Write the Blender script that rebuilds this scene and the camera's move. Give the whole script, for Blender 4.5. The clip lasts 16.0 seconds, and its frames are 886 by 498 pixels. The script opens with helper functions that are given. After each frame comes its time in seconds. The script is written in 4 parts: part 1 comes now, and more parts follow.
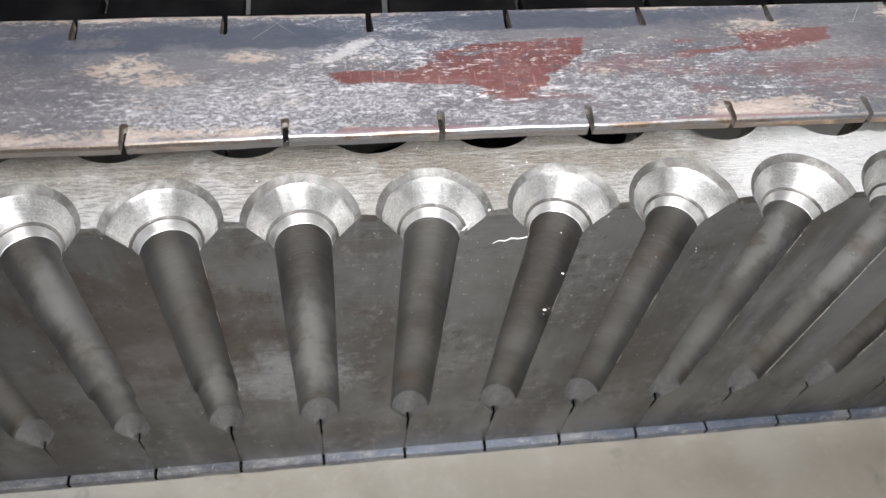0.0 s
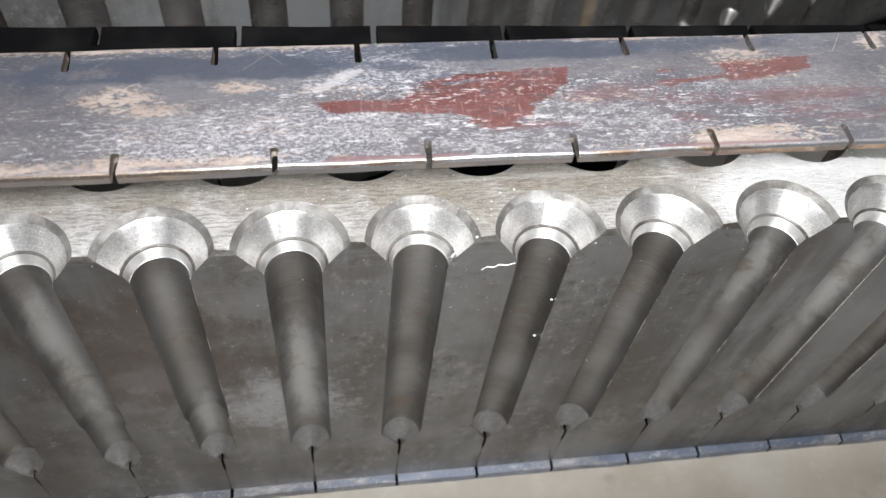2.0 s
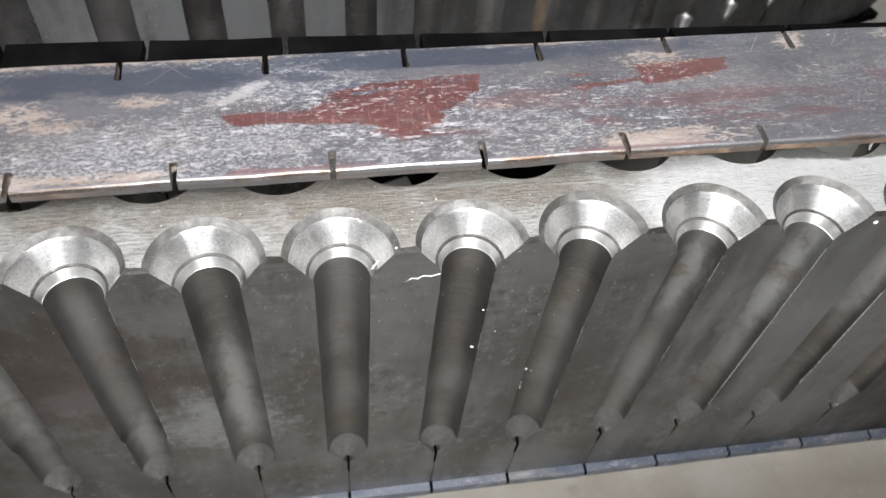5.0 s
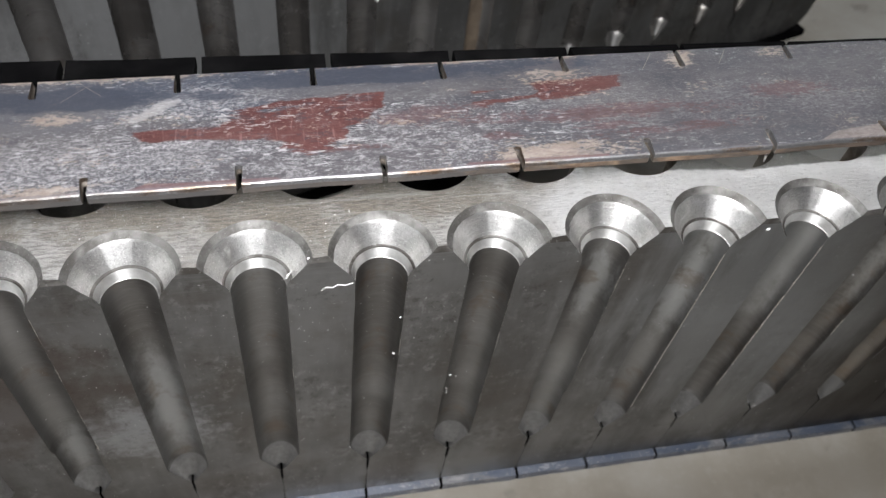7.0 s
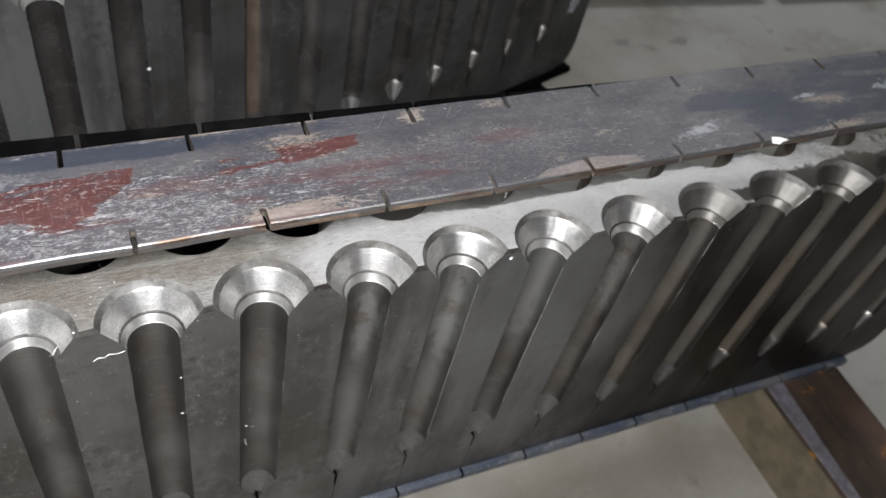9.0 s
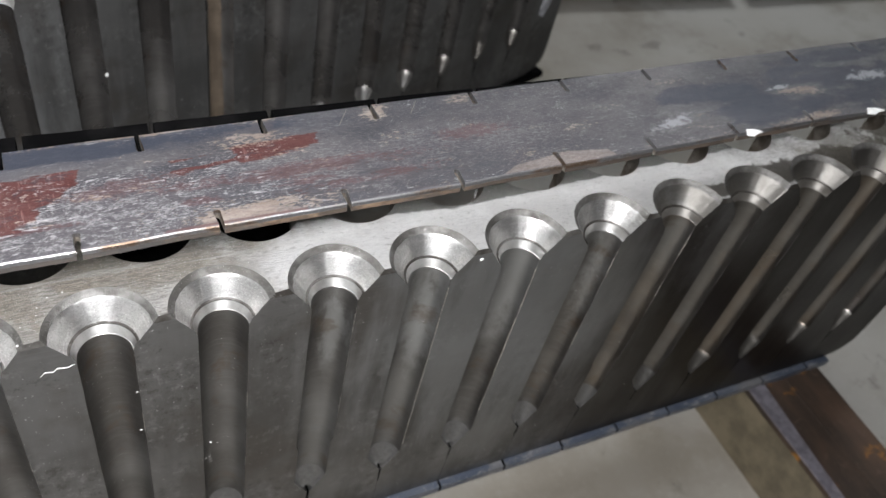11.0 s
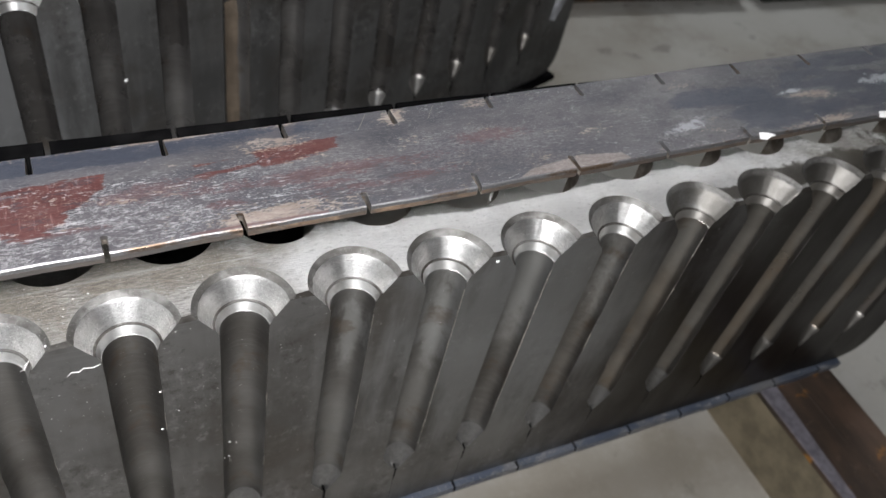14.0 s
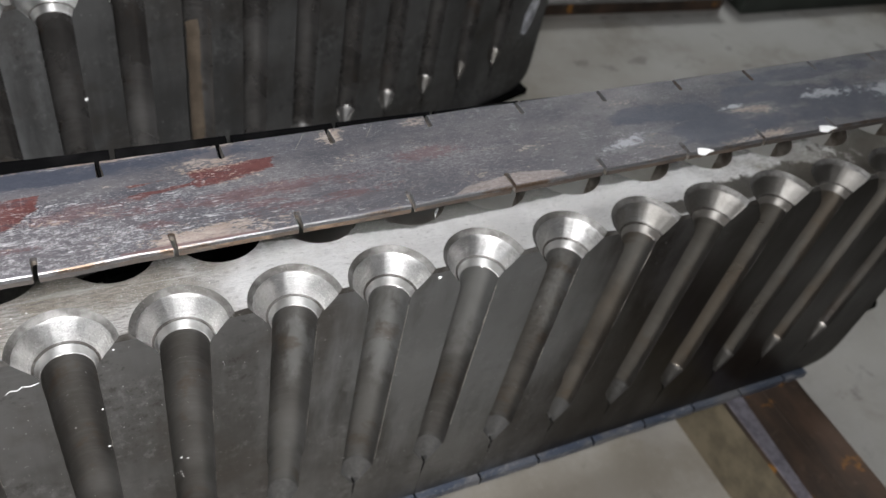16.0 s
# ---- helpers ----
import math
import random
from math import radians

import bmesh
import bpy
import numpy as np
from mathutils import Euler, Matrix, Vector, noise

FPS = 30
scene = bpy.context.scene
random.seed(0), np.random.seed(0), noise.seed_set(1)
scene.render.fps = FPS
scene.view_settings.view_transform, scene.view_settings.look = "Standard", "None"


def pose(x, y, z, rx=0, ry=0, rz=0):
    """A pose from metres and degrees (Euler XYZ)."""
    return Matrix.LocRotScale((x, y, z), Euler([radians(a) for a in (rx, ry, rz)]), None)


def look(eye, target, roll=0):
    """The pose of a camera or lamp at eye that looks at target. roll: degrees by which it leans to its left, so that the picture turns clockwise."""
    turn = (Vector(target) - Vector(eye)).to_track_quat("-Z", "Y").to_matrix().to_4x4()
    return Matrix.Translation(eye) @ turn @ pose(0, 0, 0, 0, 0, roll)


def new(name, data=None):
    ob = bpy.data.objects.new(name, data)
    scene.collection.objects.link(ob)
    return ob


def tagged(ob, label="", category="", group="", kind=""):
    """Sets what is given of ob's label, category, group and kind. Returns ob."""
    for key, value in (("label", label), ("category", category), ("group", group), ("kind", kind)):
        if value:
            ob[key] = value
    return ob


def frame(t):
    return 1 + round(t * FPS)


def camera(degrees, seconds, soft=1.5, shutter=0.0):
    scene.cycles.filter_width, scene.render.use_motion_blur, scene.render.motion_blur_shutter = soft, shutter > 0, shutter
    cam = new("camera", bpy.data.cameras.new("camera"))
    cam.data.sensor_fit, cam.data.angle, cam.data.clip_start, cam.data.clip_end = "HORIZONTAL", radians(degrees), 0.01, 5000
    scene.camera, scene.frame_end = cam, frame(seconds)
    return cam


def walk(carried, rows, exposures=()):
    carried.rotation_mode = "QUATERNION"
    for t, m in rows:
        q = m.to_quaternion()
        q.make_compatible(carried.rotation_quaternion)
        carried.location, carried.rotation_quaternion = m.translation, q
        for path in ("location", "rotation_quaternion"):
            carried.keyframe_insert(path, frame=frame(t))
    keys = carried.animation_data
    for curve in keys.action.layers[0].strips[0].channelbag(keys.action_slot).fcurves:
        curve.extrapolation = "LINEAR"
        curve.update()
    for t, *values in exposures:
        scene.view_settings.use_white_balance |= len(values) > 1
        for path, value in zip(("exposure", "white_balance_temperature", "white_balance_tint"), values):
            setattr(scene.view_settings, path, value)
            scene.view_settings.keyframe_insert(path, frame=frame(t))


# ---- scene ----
cam = camera(55.3, 16.0)
cam.data.dof.use_dof, cam.data.dof.focus_distance, cam.data.dof.aperture_fstop = True, 0.40, 13.0
METRES, EYE, TILT, LEAN, TURN = 0.30, 0.70, 0.0, 0.0, -13.4
ROWS = [
    (0.0, 0.0, 0.0, 0.0, 6.62, -56.96, -4.33),
    (0.5, 0.012, -0.0029, 0.005, 6.33, -56.49, -4.55),
    (1.0, 0.0146, -0.0136, 0.0208, 6.26, -56.05, -4.73),
    (1.5, 0.0089, -0.0149, 0.0144, 6.27, -55.46, -4.61),
    (2.0, 0.0098, -0.0041, 0.0115, 6.26, -55.2, -4.47),
    (2.5, 0.0348, -0.0081, 0.0261, 6.16, -55.08, -4.33),
    (3.0, 0.0573, 0.0039, 0.0026, 6.0, -54.6, -4.02),
    (3.5, 0.0751, 0.0061, 0.0024, 5.77, -54.42, -3.9),
    (4.0, 0.092, 0.0111, -0.0006, 5.49, -54.32, -3.87),
    (6.5, 0.1649, -0.0049, 0.0345, 3.54, -53.62, -4.86),
    (7.0, 0.2075, -0.0178, 0.0528, 3.0, -53.16, -5.36),
    (7.5, 0.2883, -0.0144, 0.0355, 1.8, -52.65, -5.92),
    (8.0, 0.2964, -0.0809, 0.0955, -1.7, -51.66, -8.18),
    (8.5, 0.2521, -0.0567, 0.1316, -5.64, -50.42, -9.13),
    (9.0, 0.3307, -0.0833, 0.1729, -8.33, -49.03, -9.9),
    (9.5, 0.373, -0.0573, 0.1174, -9.65, -48.15, -10.09),
    (12.0, 0.356, -0.0708, 0.1167, -10.22, -47.74, -10.06),
    (12.5, 0.3472, -0.0646, 0.1111, -10.12, -47.74, -9.93),
    (13.0, 0.3433, -0.0754, 0.1196, -10.02, -47.71, -9.8),
    (13.5, 0.3361, -0.0589, 0.1046, -9.85, -47.75, -9.69),
    (14.0, 0.347, -0.0786, 0.1305, -9.81, -47.63, -9.6),
    (14.5, 0.3506, -0.0756, 0.1245, -9.78, -47.59, -9.52),
    (15.0, 0.3544, -0.0667, 0.117, -9.73, -47.57, -9.45),
    (15.5, 0.3651, -0.083, 0.1395, -9.79, -47.33, -9.37),
    (16.0, 0.448, -0.1015, 0.1722, -10.17, -46.91, -9.35),
]
walk(cam, [(t, pose(0, 0, EYE, TILT, LEAN, TURN) @ pose(METRES * x, METRES * y, METRES * z, 90 + pitch, roll, yaw)) for t, x, y, z, yaw, pitch, roll in ROWS],
     exposures=[(0.0, 0.04), (0.5, 0.3), (1.0, 0.34), (1.5, 0.36), (2.0, 0.2), (2.5, -0.05), (3.0, -0.15), (3.5, -0.08), (4.0, -0.03), (6.5, -0.14), (7.0, -0.36), (7.5, -0.3), (8.0, -0.13),
                (8.5, -0.17), (9.0, -0.45), (9.5, -0.37), (12.5, -0.32), (13.0, -0.33), (14.0, -0.41), (14.5, -0.46), (15.5, -0.51), (16.0, -0.42)])

# ---- world and lamps ----
world = bpy.data.worlds.new("hall_air")
world.use_nodes = True
world.node_tree.nodes["Background"].inputs[0].default_value = (0.9, 0.95, 1.0, 1)
world.node_tree.nodes["Background"].inputs[1].default_value = 0.05
scene.world = world

# place, target, size x, size y, watts, colour, spread in degrees
LAMPS = [
    # unseen and made up: stands in for a torch carried with the camera
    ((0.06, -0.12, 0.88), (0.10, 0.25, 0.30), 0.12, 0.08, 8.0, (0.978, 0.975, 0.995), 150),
    # unseen fill lamps, added to light the rear, bore walls and far floor
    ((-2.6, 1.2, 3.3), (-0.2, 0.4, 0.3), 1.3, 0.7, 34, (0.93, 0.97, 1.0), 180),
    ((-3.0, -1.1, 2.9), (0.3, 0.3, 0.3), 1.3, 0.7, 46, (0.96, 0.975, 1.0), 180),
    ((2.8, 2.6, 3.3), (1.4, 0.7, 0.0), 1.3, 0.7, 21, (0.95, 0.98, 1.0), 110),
]


# ---- materials ----
class Nodes:
    """A short way to write node trees."""

    def __init__(self, name):
        self.mat = bpy.data.materials.new(name)
        self.mat.use_nodes = True
        self.tree = self.mat.node_tree
        self.bsdf = self.tree.nodes["Principled BSDF"]
        self.place = self.tree.nodes.new("ShaderNodeTexCoord").outputs["Object"]

    def add(self, kind, **settings):
        node = self.tree.nodes.new("ShaderNode" + kind)
        for key, value in settings.items():
            setattr(node, key, value)
        return node

    def put(self, socket, value):
        if isinstance(value, bpy.types.NodeSocket):
            self.tree.links.new(value, socket)
        elif isinstance(value, (tuple, list)) and len(value) == 3 and socket.type == "RGBA":
            socket.default_value = (*value, 1)
        else:
            socket.default_value = value

    def scaled(self, scale, shift=(0, 0, 0)):
        node = self.add("Mapping")
        self.put(node.inputs[0], self.place)
        node.inputs["Scale"].default_value = scale
        node.inputs["Location"].default_value = shift
        return node.outputs[0]

    def noise(self, scale, detail=4.0, rough=0.6, stretch=(1, 1, 1), shift=(0, 0, 0), warp=0.0):
        vector = self.scaled(stretch, shift)
        node = self.add("TexNoise")
        self.put(node.inputs["Vector"], vector)
        self.put(node.inputs["Scale"], scale)
        self.put(node.inputs["Detail"], detail)
        self.put(node.inputs["Roughness"], rough)
        self.put(node.inputs["Distortion"], warp)
        return node.outputs[0]

    def band(self, value, low, high):
        node = self.add("MapRange", interpolation_type="SMOOTHSTEP")
        self.put(node.inputs[0], value)
        self.put(node.inputs[1], low)
        self.put(node.inputs[2], high)
        return node.outputs[0]

    def span(self, value, low, high, out_low, out_high):
        node = self.add("MapRange")
        self.put(node.inputs[0], value)
        for k, v in enumerate((low, high, out_low, out_high)):
            self.put(node.inputs[k + 1], v)
        return node.outputs[0]

    def sum(self, kind, a, b):
        node = self.add("Math", operation=kind)
        self.put(node.inputs[0], a)
        self.put(node.inputs[1], b)
        return node.outputs[0]

    def mix(self, factor, a, b):
        node = self.add("Mix", data_type="RGBA")
        self.put(node.inputs[0], factor)
        self.put(node.inputs[6], a)
        self.put(node.inputs[7], b)
        return node.outputs[2]

    def blot(self, middle, half, tilt=0.0):
        """1 in the middle of an ellipse in the xy plane, 0 on its rim and below 0 outside."""
        node = self.add("Mapping", vector_type="TEXTURE")
        self.put(node.inputs[0], self.place)
        node.inputs["Location"].default_value = (*middle, 0)
        node.inputs["Rotation"].default_value = (0, 0, radians(tilt))
        node.inputs["Scale"].default_value = (*half, 1000)
        size = self.add("VectorMath", operation="LENGTH")
        self.put(size.inputs[0], node.outputs[0])
        return self.sum("SUBTRACT", 1.0, size.outputs["Value"])

    def spot(self, middle, half):
        """The same with an ellipsoid."""
        node = self.add("Mapping", vector_type="TEXTURE")
        self.put(node.inputs[0], self.place)
        node.inputs["Location"].default_value = middle
        node.inputs["Scale"].default_value = half
        size = self.add("VectorMath", operation="LENGTH")
        self.put(size.inputs[0], node.outputs[0])
        return self.sum("SUBTRACT", 1.0, size.outputs["Value"])

    def blots(self, items):
        value = None
        for item in items:
            one = self.blot(*item)
            value = one if value is None else self.sum("MAXIMUM", value, one)
        return value

    def patch(self, corners, soft):
        """A convex patch in the xy plane, corners anticlockwise: 1 well inside, 0 on its rim, below 0 outside."""
        value = None
        for (ax, ay), (bx, by) in zip(corners, corners[1:] + corners[:1]):
            size = math.hypot(bx - ax, by - ay) * soft
            node = self.add("VectorMath", operation="DOT_PRODUCT")
            self.put(node.inputs[0], self.place)
            node.inputs[1].default_value = (-(by - ay) / size, (bx - ax) / size, 0)
            one = self.sum("ADD", node.outputs["Value"], (ax * (by - ay) - ay * (bx - ax)) / size)
            value = one if value is None else self.sum("MINIMUM", value, one)
        return self.sum("MAXIMUM", value, -3.0)

    def patches(self, items, soft):
        value = None
        for item in items:
            one = self.patch(item, soft)
            value = one if value is None else self.sum("MAXIMUM", value, one)
        return value

    def bump(self, height, strength, distance=0.001, before=None):
        node = self.add("Bump")
        self.put(node.inputs["Height"], height)
        self.put(node.inputs["Strength"], strength)
        self.put(node.inputs["Distance"], distance)
        if before:
            self.put(node.inputs["Normal"], before)
        return node.outputs[0]

    def grooves(self, amount):
        """Tool marks that run round the bores: highlights stretch up and down, across them."""
        node = self.add("Tangent", direction_type="UV_MAP", uv_map="upward")
        self.put(self.bsdf.inputs["Anisotropic"], amount)
        self.put(self.bsdf.inputs["Tangent"], node.outputs[0])

    def done(self, colour, rough, metal=0.0, normal=None):
        self.put(self.bsdf.inputs["Base Color"], colour)
        self.put(self.bsdf.inputs["Roughness"], rough)
        self.put(self.bsdf.inputs["Metallic"], metal)
        if normal:
            self.put(self.bsdf.inputs["Normal"], normal)
        return self.mat


def sawn_face(name, dark, pale, metal, gloss, oil, bright_zone, brown):
    """Sawn and oiled dark steel with faint brown staining."""
    n = Nodes(name)
    cloud = n.noise(9, 4, 0.55)
    fine = n.noise(700, 4, 0.7)
    lines = n.noise(520, 3, 0.6, (0.03, 1, 1))
    streak = n.noise(70, 4, 0.6, (1, 1, 0.12))
    upright = n.noise(34, 5, 0.6, (1, 1, 0.18), (4, 0, 4))
    col = n.mix(n.band(n.sum("ADD", n.sum("MULTIPLY", cloud, 0.6), n.sum("MULTIPLY", upright, 0.4)), 0.38, 0.62), dark, pale)
    col = n.mix(n.sum("MULTIPLY", n.band(n.noise(14, 5, 0.6, shift=(3, 1, 2)), 0.48, 0.64), 0.5), col, tuple(c * k for c, k in zip(dark, (0.85, 0.74, 0.64))))
    smear = n.sum("MAXIMUM", n.spot((-0.096, 0.0, 0.178), (0.026, 0.05, 0.022)), n.spot((-0.03, 0.0, 0.14), (0.05, 0.05, 0.05)))
    low = n.band(n.sum("ADD", n.sum("MULTIPLY", n.noise(95, 9, 0.78), 2.4), n.band(smear, -0.5, 0.8)), 1.6, 2.25)
    col = n.mix(n.sum("MULTIPLY", low, 0.6), col, tuple(c * k for c, k in zip(pale, (2.2, 2.25, 2.35))))
    col = n.mix(n.sum("MULTIPLY", n.band(streak, 0.55, 0.75), 0.25), col, tuple(c * 1.2 for c in pale))
    col = n.mix(n.sum("MULTIPLY", n.band(fine, 0.64, 0.72), 0.4), col, tuple(c * 1.9 for c in pale))
    scuff = n.noise(130, 8, 0.76, (1, 1, 0.8), (6, 6, 1))
    worn = n.band(n.noise(20, 5, 0.6, shift=(1, 6, 2)), 0.44, 0.60)
    col = n.mix(n.sum("MULTIPLY", n.band(scuff, 0.53, 0.60), n.sum("MULTIPLY", worn, 0.42)), col, tuple(c * 1.7 for c in pale))
    col = n.mix(n.sum("MULTIPLY", n.band(scuff, 0.47, 0.40), n.sum("MULTIPLY", worn, 0.55)), col, tuple(c * k for c, k in zip(dark, (0.55, 0.52, 0.48))))
    hair = n.noise(900, 3, 0.6, (0.012, 1, 1), (2, 0, 0))
    col = n.mix(n.sum("MULTIPLY", n.band(hair, 0.6, 0.7), 0.16), col, tuple(c * 1.5 for c in pale))
    # saw lines under the ledge and sparse bright grit
    high = n.band(n.spot((0.2, 0.0, 0.36), (1.2, 0.3, 0.10)), 0.0, 0.6)
    col = n.mix(n.sum("MULTIPLY", n.band(n.noise(640, 3, 0.6, (0.05, 1, 1), (0, 2, 7)), 0.52, 0.62), n.sum("MULTIPLY", high, 0.35)), col, tuple(c * 1.6 for c in pale))
    col = n.mix(n.sum("MULTIPLY", n.band(n.noise(330, 2, 0.5, shift=(2, 8, 5)), 0.71, 0.75), 0.7), col, tuple(min(1.0, c * 4) for c in pale))
    # moving bright sheen of the face, put into its colour as a fixed patch
    face_sheen = n.sum("ADD", n.spot(bright_zone, (0.14, 0.3, 0.15)), n.sum("MULTIPLY", n.sum("SUBTRACT", upright, 0.5), 2.0))
    col = n.mix(n.sum("MULTIPLY", n.band(face_sheen, -0.1, 0.6), 0.55), col, tuple(c * k for c, k in zip(pale, (1.75, 1.80, 1.85))))
    rusty = n.sum("ADD", n.spot(brown, (0.085, 0.3, 0.10)), n.sum("MULTIPLY", n.sum("SUBTRACT", n.noise(42, 6, 0.66, (1, 1, 0.7), (5, 2, 8)), 0.5), 1.9))
    col = n.mix(n.sum("MULTIPLY", n.band(rusty, 0.1, 0.6), 0.7), col, tuple(c * k for c, k in zip(dark, (0.78, 0.60, 0.52))))
    # brown oil, plus the light's falloff towards the far end put into the colour
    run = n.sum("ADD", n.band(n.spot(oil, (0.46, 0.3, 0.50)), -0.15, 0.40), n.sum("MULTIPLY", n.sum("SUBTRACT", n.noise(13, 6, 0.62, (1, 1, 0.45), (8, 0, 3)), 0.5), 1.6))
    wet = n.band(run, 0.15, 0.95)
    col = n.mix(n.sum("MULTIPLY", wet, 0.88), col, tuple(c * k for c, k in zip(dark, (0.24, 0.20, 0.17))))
    n.grooves(0.5)
    grain = n.bump(lines, 0.10, 0.0004, n.bump(fine, 0.14, 0.0004))
    return n.done(col, n.span(n.sum("ADD", n.sum("MULTIPLY", cloud, 0.5), n.sum("MULTIPLY", upright, 0.5)), 0.35, 0.65, gloss + 0.12, gloss - 0.08), metal, grain)


def bore_wall(name, dark, pale, bare, metal, rubbed=(), shine=0.0, oil=None):
    """Drilled wall with ring marks, dark cutting oil and some bare patches."""
    n = Nodes(name)
    cloud = n.noise(18, 5, 0.6)
    big = n.noise(7.5, 3, 0.5, (1, 0.2, 0.6), (5, 0, 0))
    rings = n.noise(420, 3, 0.6, (0.05, 0.05, 1))
    fine = n.noise(600, 5, 0.75)
    col = n.mix(n.band(cloud, 0.35, 0.7), dark, pale)
    col = n.mix(n.sum("MULTIPLY", n.band(big, 0.5, 0.62), 0.5), col, bare)
    col = n.mix(n.sum("MULTIPLY", n.band(rings, 0.52, 0.68), 0.10), col, tuple(c * 1.15 for c in bare))
    col = n.mix(n.sum("MULTIPLY", n.band(fine, 0.64, 0.72), 0.5), col, tuple(c * 1.8 for c in bare))
    # paler patches; in the right-hand bores they paint the bright stripe of light
    for place, half in rubbed:
        one = n.sum("ADD", n.spot(place, half), n.sum("MULTIPLY", n.sum("SUBTRACT", n.noise(55, 6, 0.7, (1, 1, 0.5), (1, 1, 9)), 0.5), 1.8))
        col = n.mix(n.sum("MULTIPLY", n.band(one, 0.15, 0.7), 0.6), col, tuple(c * k for c, k in zip(bare, (1.25, 1.28, 1.30))))
    turns = n.noise(850, 3, 0.65, (0.07, 0.07, 1), (1, 2, 3))
    col = n.mix(n.sum("MULTIPLY", n.band(turns, 0.54, 0.66), 0.12), col, bare)
    col = n.mix(n.sum("MULTIPLY", n.band(n.noise(30, 5, 0.65, shift=(2, 9, 4)), 0.56, 0.68), 0.5), col, tuple(c * k for c, k in zip(dark, (1.15, 0.85, 0.6))))
    bump = n.bump(rings, 0.3, 0.0006, n.bump(turns, 0.3, 0.0003))
    n.grooves(0.6)
    if oil:
        # wet with oil: smoother, more mirror-like; the paler tint paints bright light streaks
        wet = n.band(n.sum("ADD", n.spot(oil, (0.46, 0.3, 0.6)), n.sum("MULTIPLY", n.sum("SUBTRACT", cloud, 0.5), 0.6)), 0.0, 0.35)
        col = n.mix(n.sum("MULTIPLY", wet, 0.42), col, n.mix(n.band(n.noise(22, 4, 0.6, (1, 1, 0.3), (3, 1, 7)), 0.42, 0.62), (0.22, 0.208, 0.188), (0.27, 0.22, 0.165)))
        metal = n.span(wet, 0, 1, metal, 0.93)
        shine = n.sum("MULTIPLY", wet, 0.10)
        gloss = n.sum("SUBTRACT", n.span(cloud, 0.3, 0.7, 0.36, 0.46), shine)
        return n.done(col, gloss, metal, n.bump(fine, 0.10, 0.0004, n.bump(rings, 0.18, 0.0005, n.bump(turns, 0.25, 0.0003))))
    return n.done(col, n.span(cloud, 0.3, 0.7, 0.25 - shine, 0.37 - shine), metal, n.bump(fine, 0.16, 0.0005, bump))


def back_bore():
    """Brownish drilled wall on the far side of the block, lightened for the light it catches."""
    n = Nodes("drilled_brown_steel")
    cloud = n.noise(60, 5, 0.65)
    fine = n.noise(500, 5, 0.7)
    col = n.mix(n.band(cloud, 0.38, 0.64), (0.13, 0.105, 0.082), (0.30, 0.27, 0.235))
    col = n.mix(n.sum("MULTIPLY", n.band(fine, 0.58, 0.68), 0.5), col, (0.42, 0.40, 0.37))
    # shade inside some of the bores, put into the wall colour as near-black
    bore_shade = n.sum("ADD", n.spot((0.065, 0.045, 0.35), (0.14, 0.3, 0.6)), n.sum("MULTIPLY", n.sum("SUBTRACT", cloud, 0.5), 0.8))
    col = n.mix(n.sum("MULTIPLY", n.band(bore_shade, 0.0, 0.3), 0.92), col, (0.018, 0.016, 0.014))
    return n.done(col, 0.5, 0.35, n.bump(fine, 0.2, 0.0005))


def front_bevel():
    """Grey file-worn bevel between ledge and face."""
    n = Nodes("worn_bevel_steel")
    mid = n.noise(240, 6, 0.75)
    cloud = n.noise(40, 5, 0.65)
    col = n.mix(n.band(cloud, 0.42, 0.60), (0.055, 0.049, 0.043), (0.16, 0.153, 0.143))
    col = n.mix(n.sum("MULTIPLY", n.band(mid, 0.57, 0.66), 0.6), col, (0.42, 0.415, 0.40))
    return n.done(col, 0.45, 0.6, n.bump(mid, 0.4, 0.0006))


def drill_point():
    """Grey conical ends left by the drill point."""
    n = Nodes("grey_drill_point_steel")
    fine = n.noise(340, 6, 0.75)
    col = n.mix(n.band(fine, 0.35, 0.7), (0.30, 0.295, 0.288), (0.40, 0.395, 0.385))
    # darker far end: oil, with the light's falloff put into the colour
    oil = n.sum("ADD", n.spot((0.80, 0.0, 0.07), (0.40, 0.3, 0.3)), n.sum("MULTIPLY", n.sum("SUBTRACT", fine, 0.5), 0.8))
    col = n.mix(n.sum("MULTIPLY", n.band(oil, 0.0, 0.5), 0.8), col, (0.11, 0.10, 0.085))
    return n.done(col, 0.34, 0.9, n.bump(fine, 0.12, 0.0005))


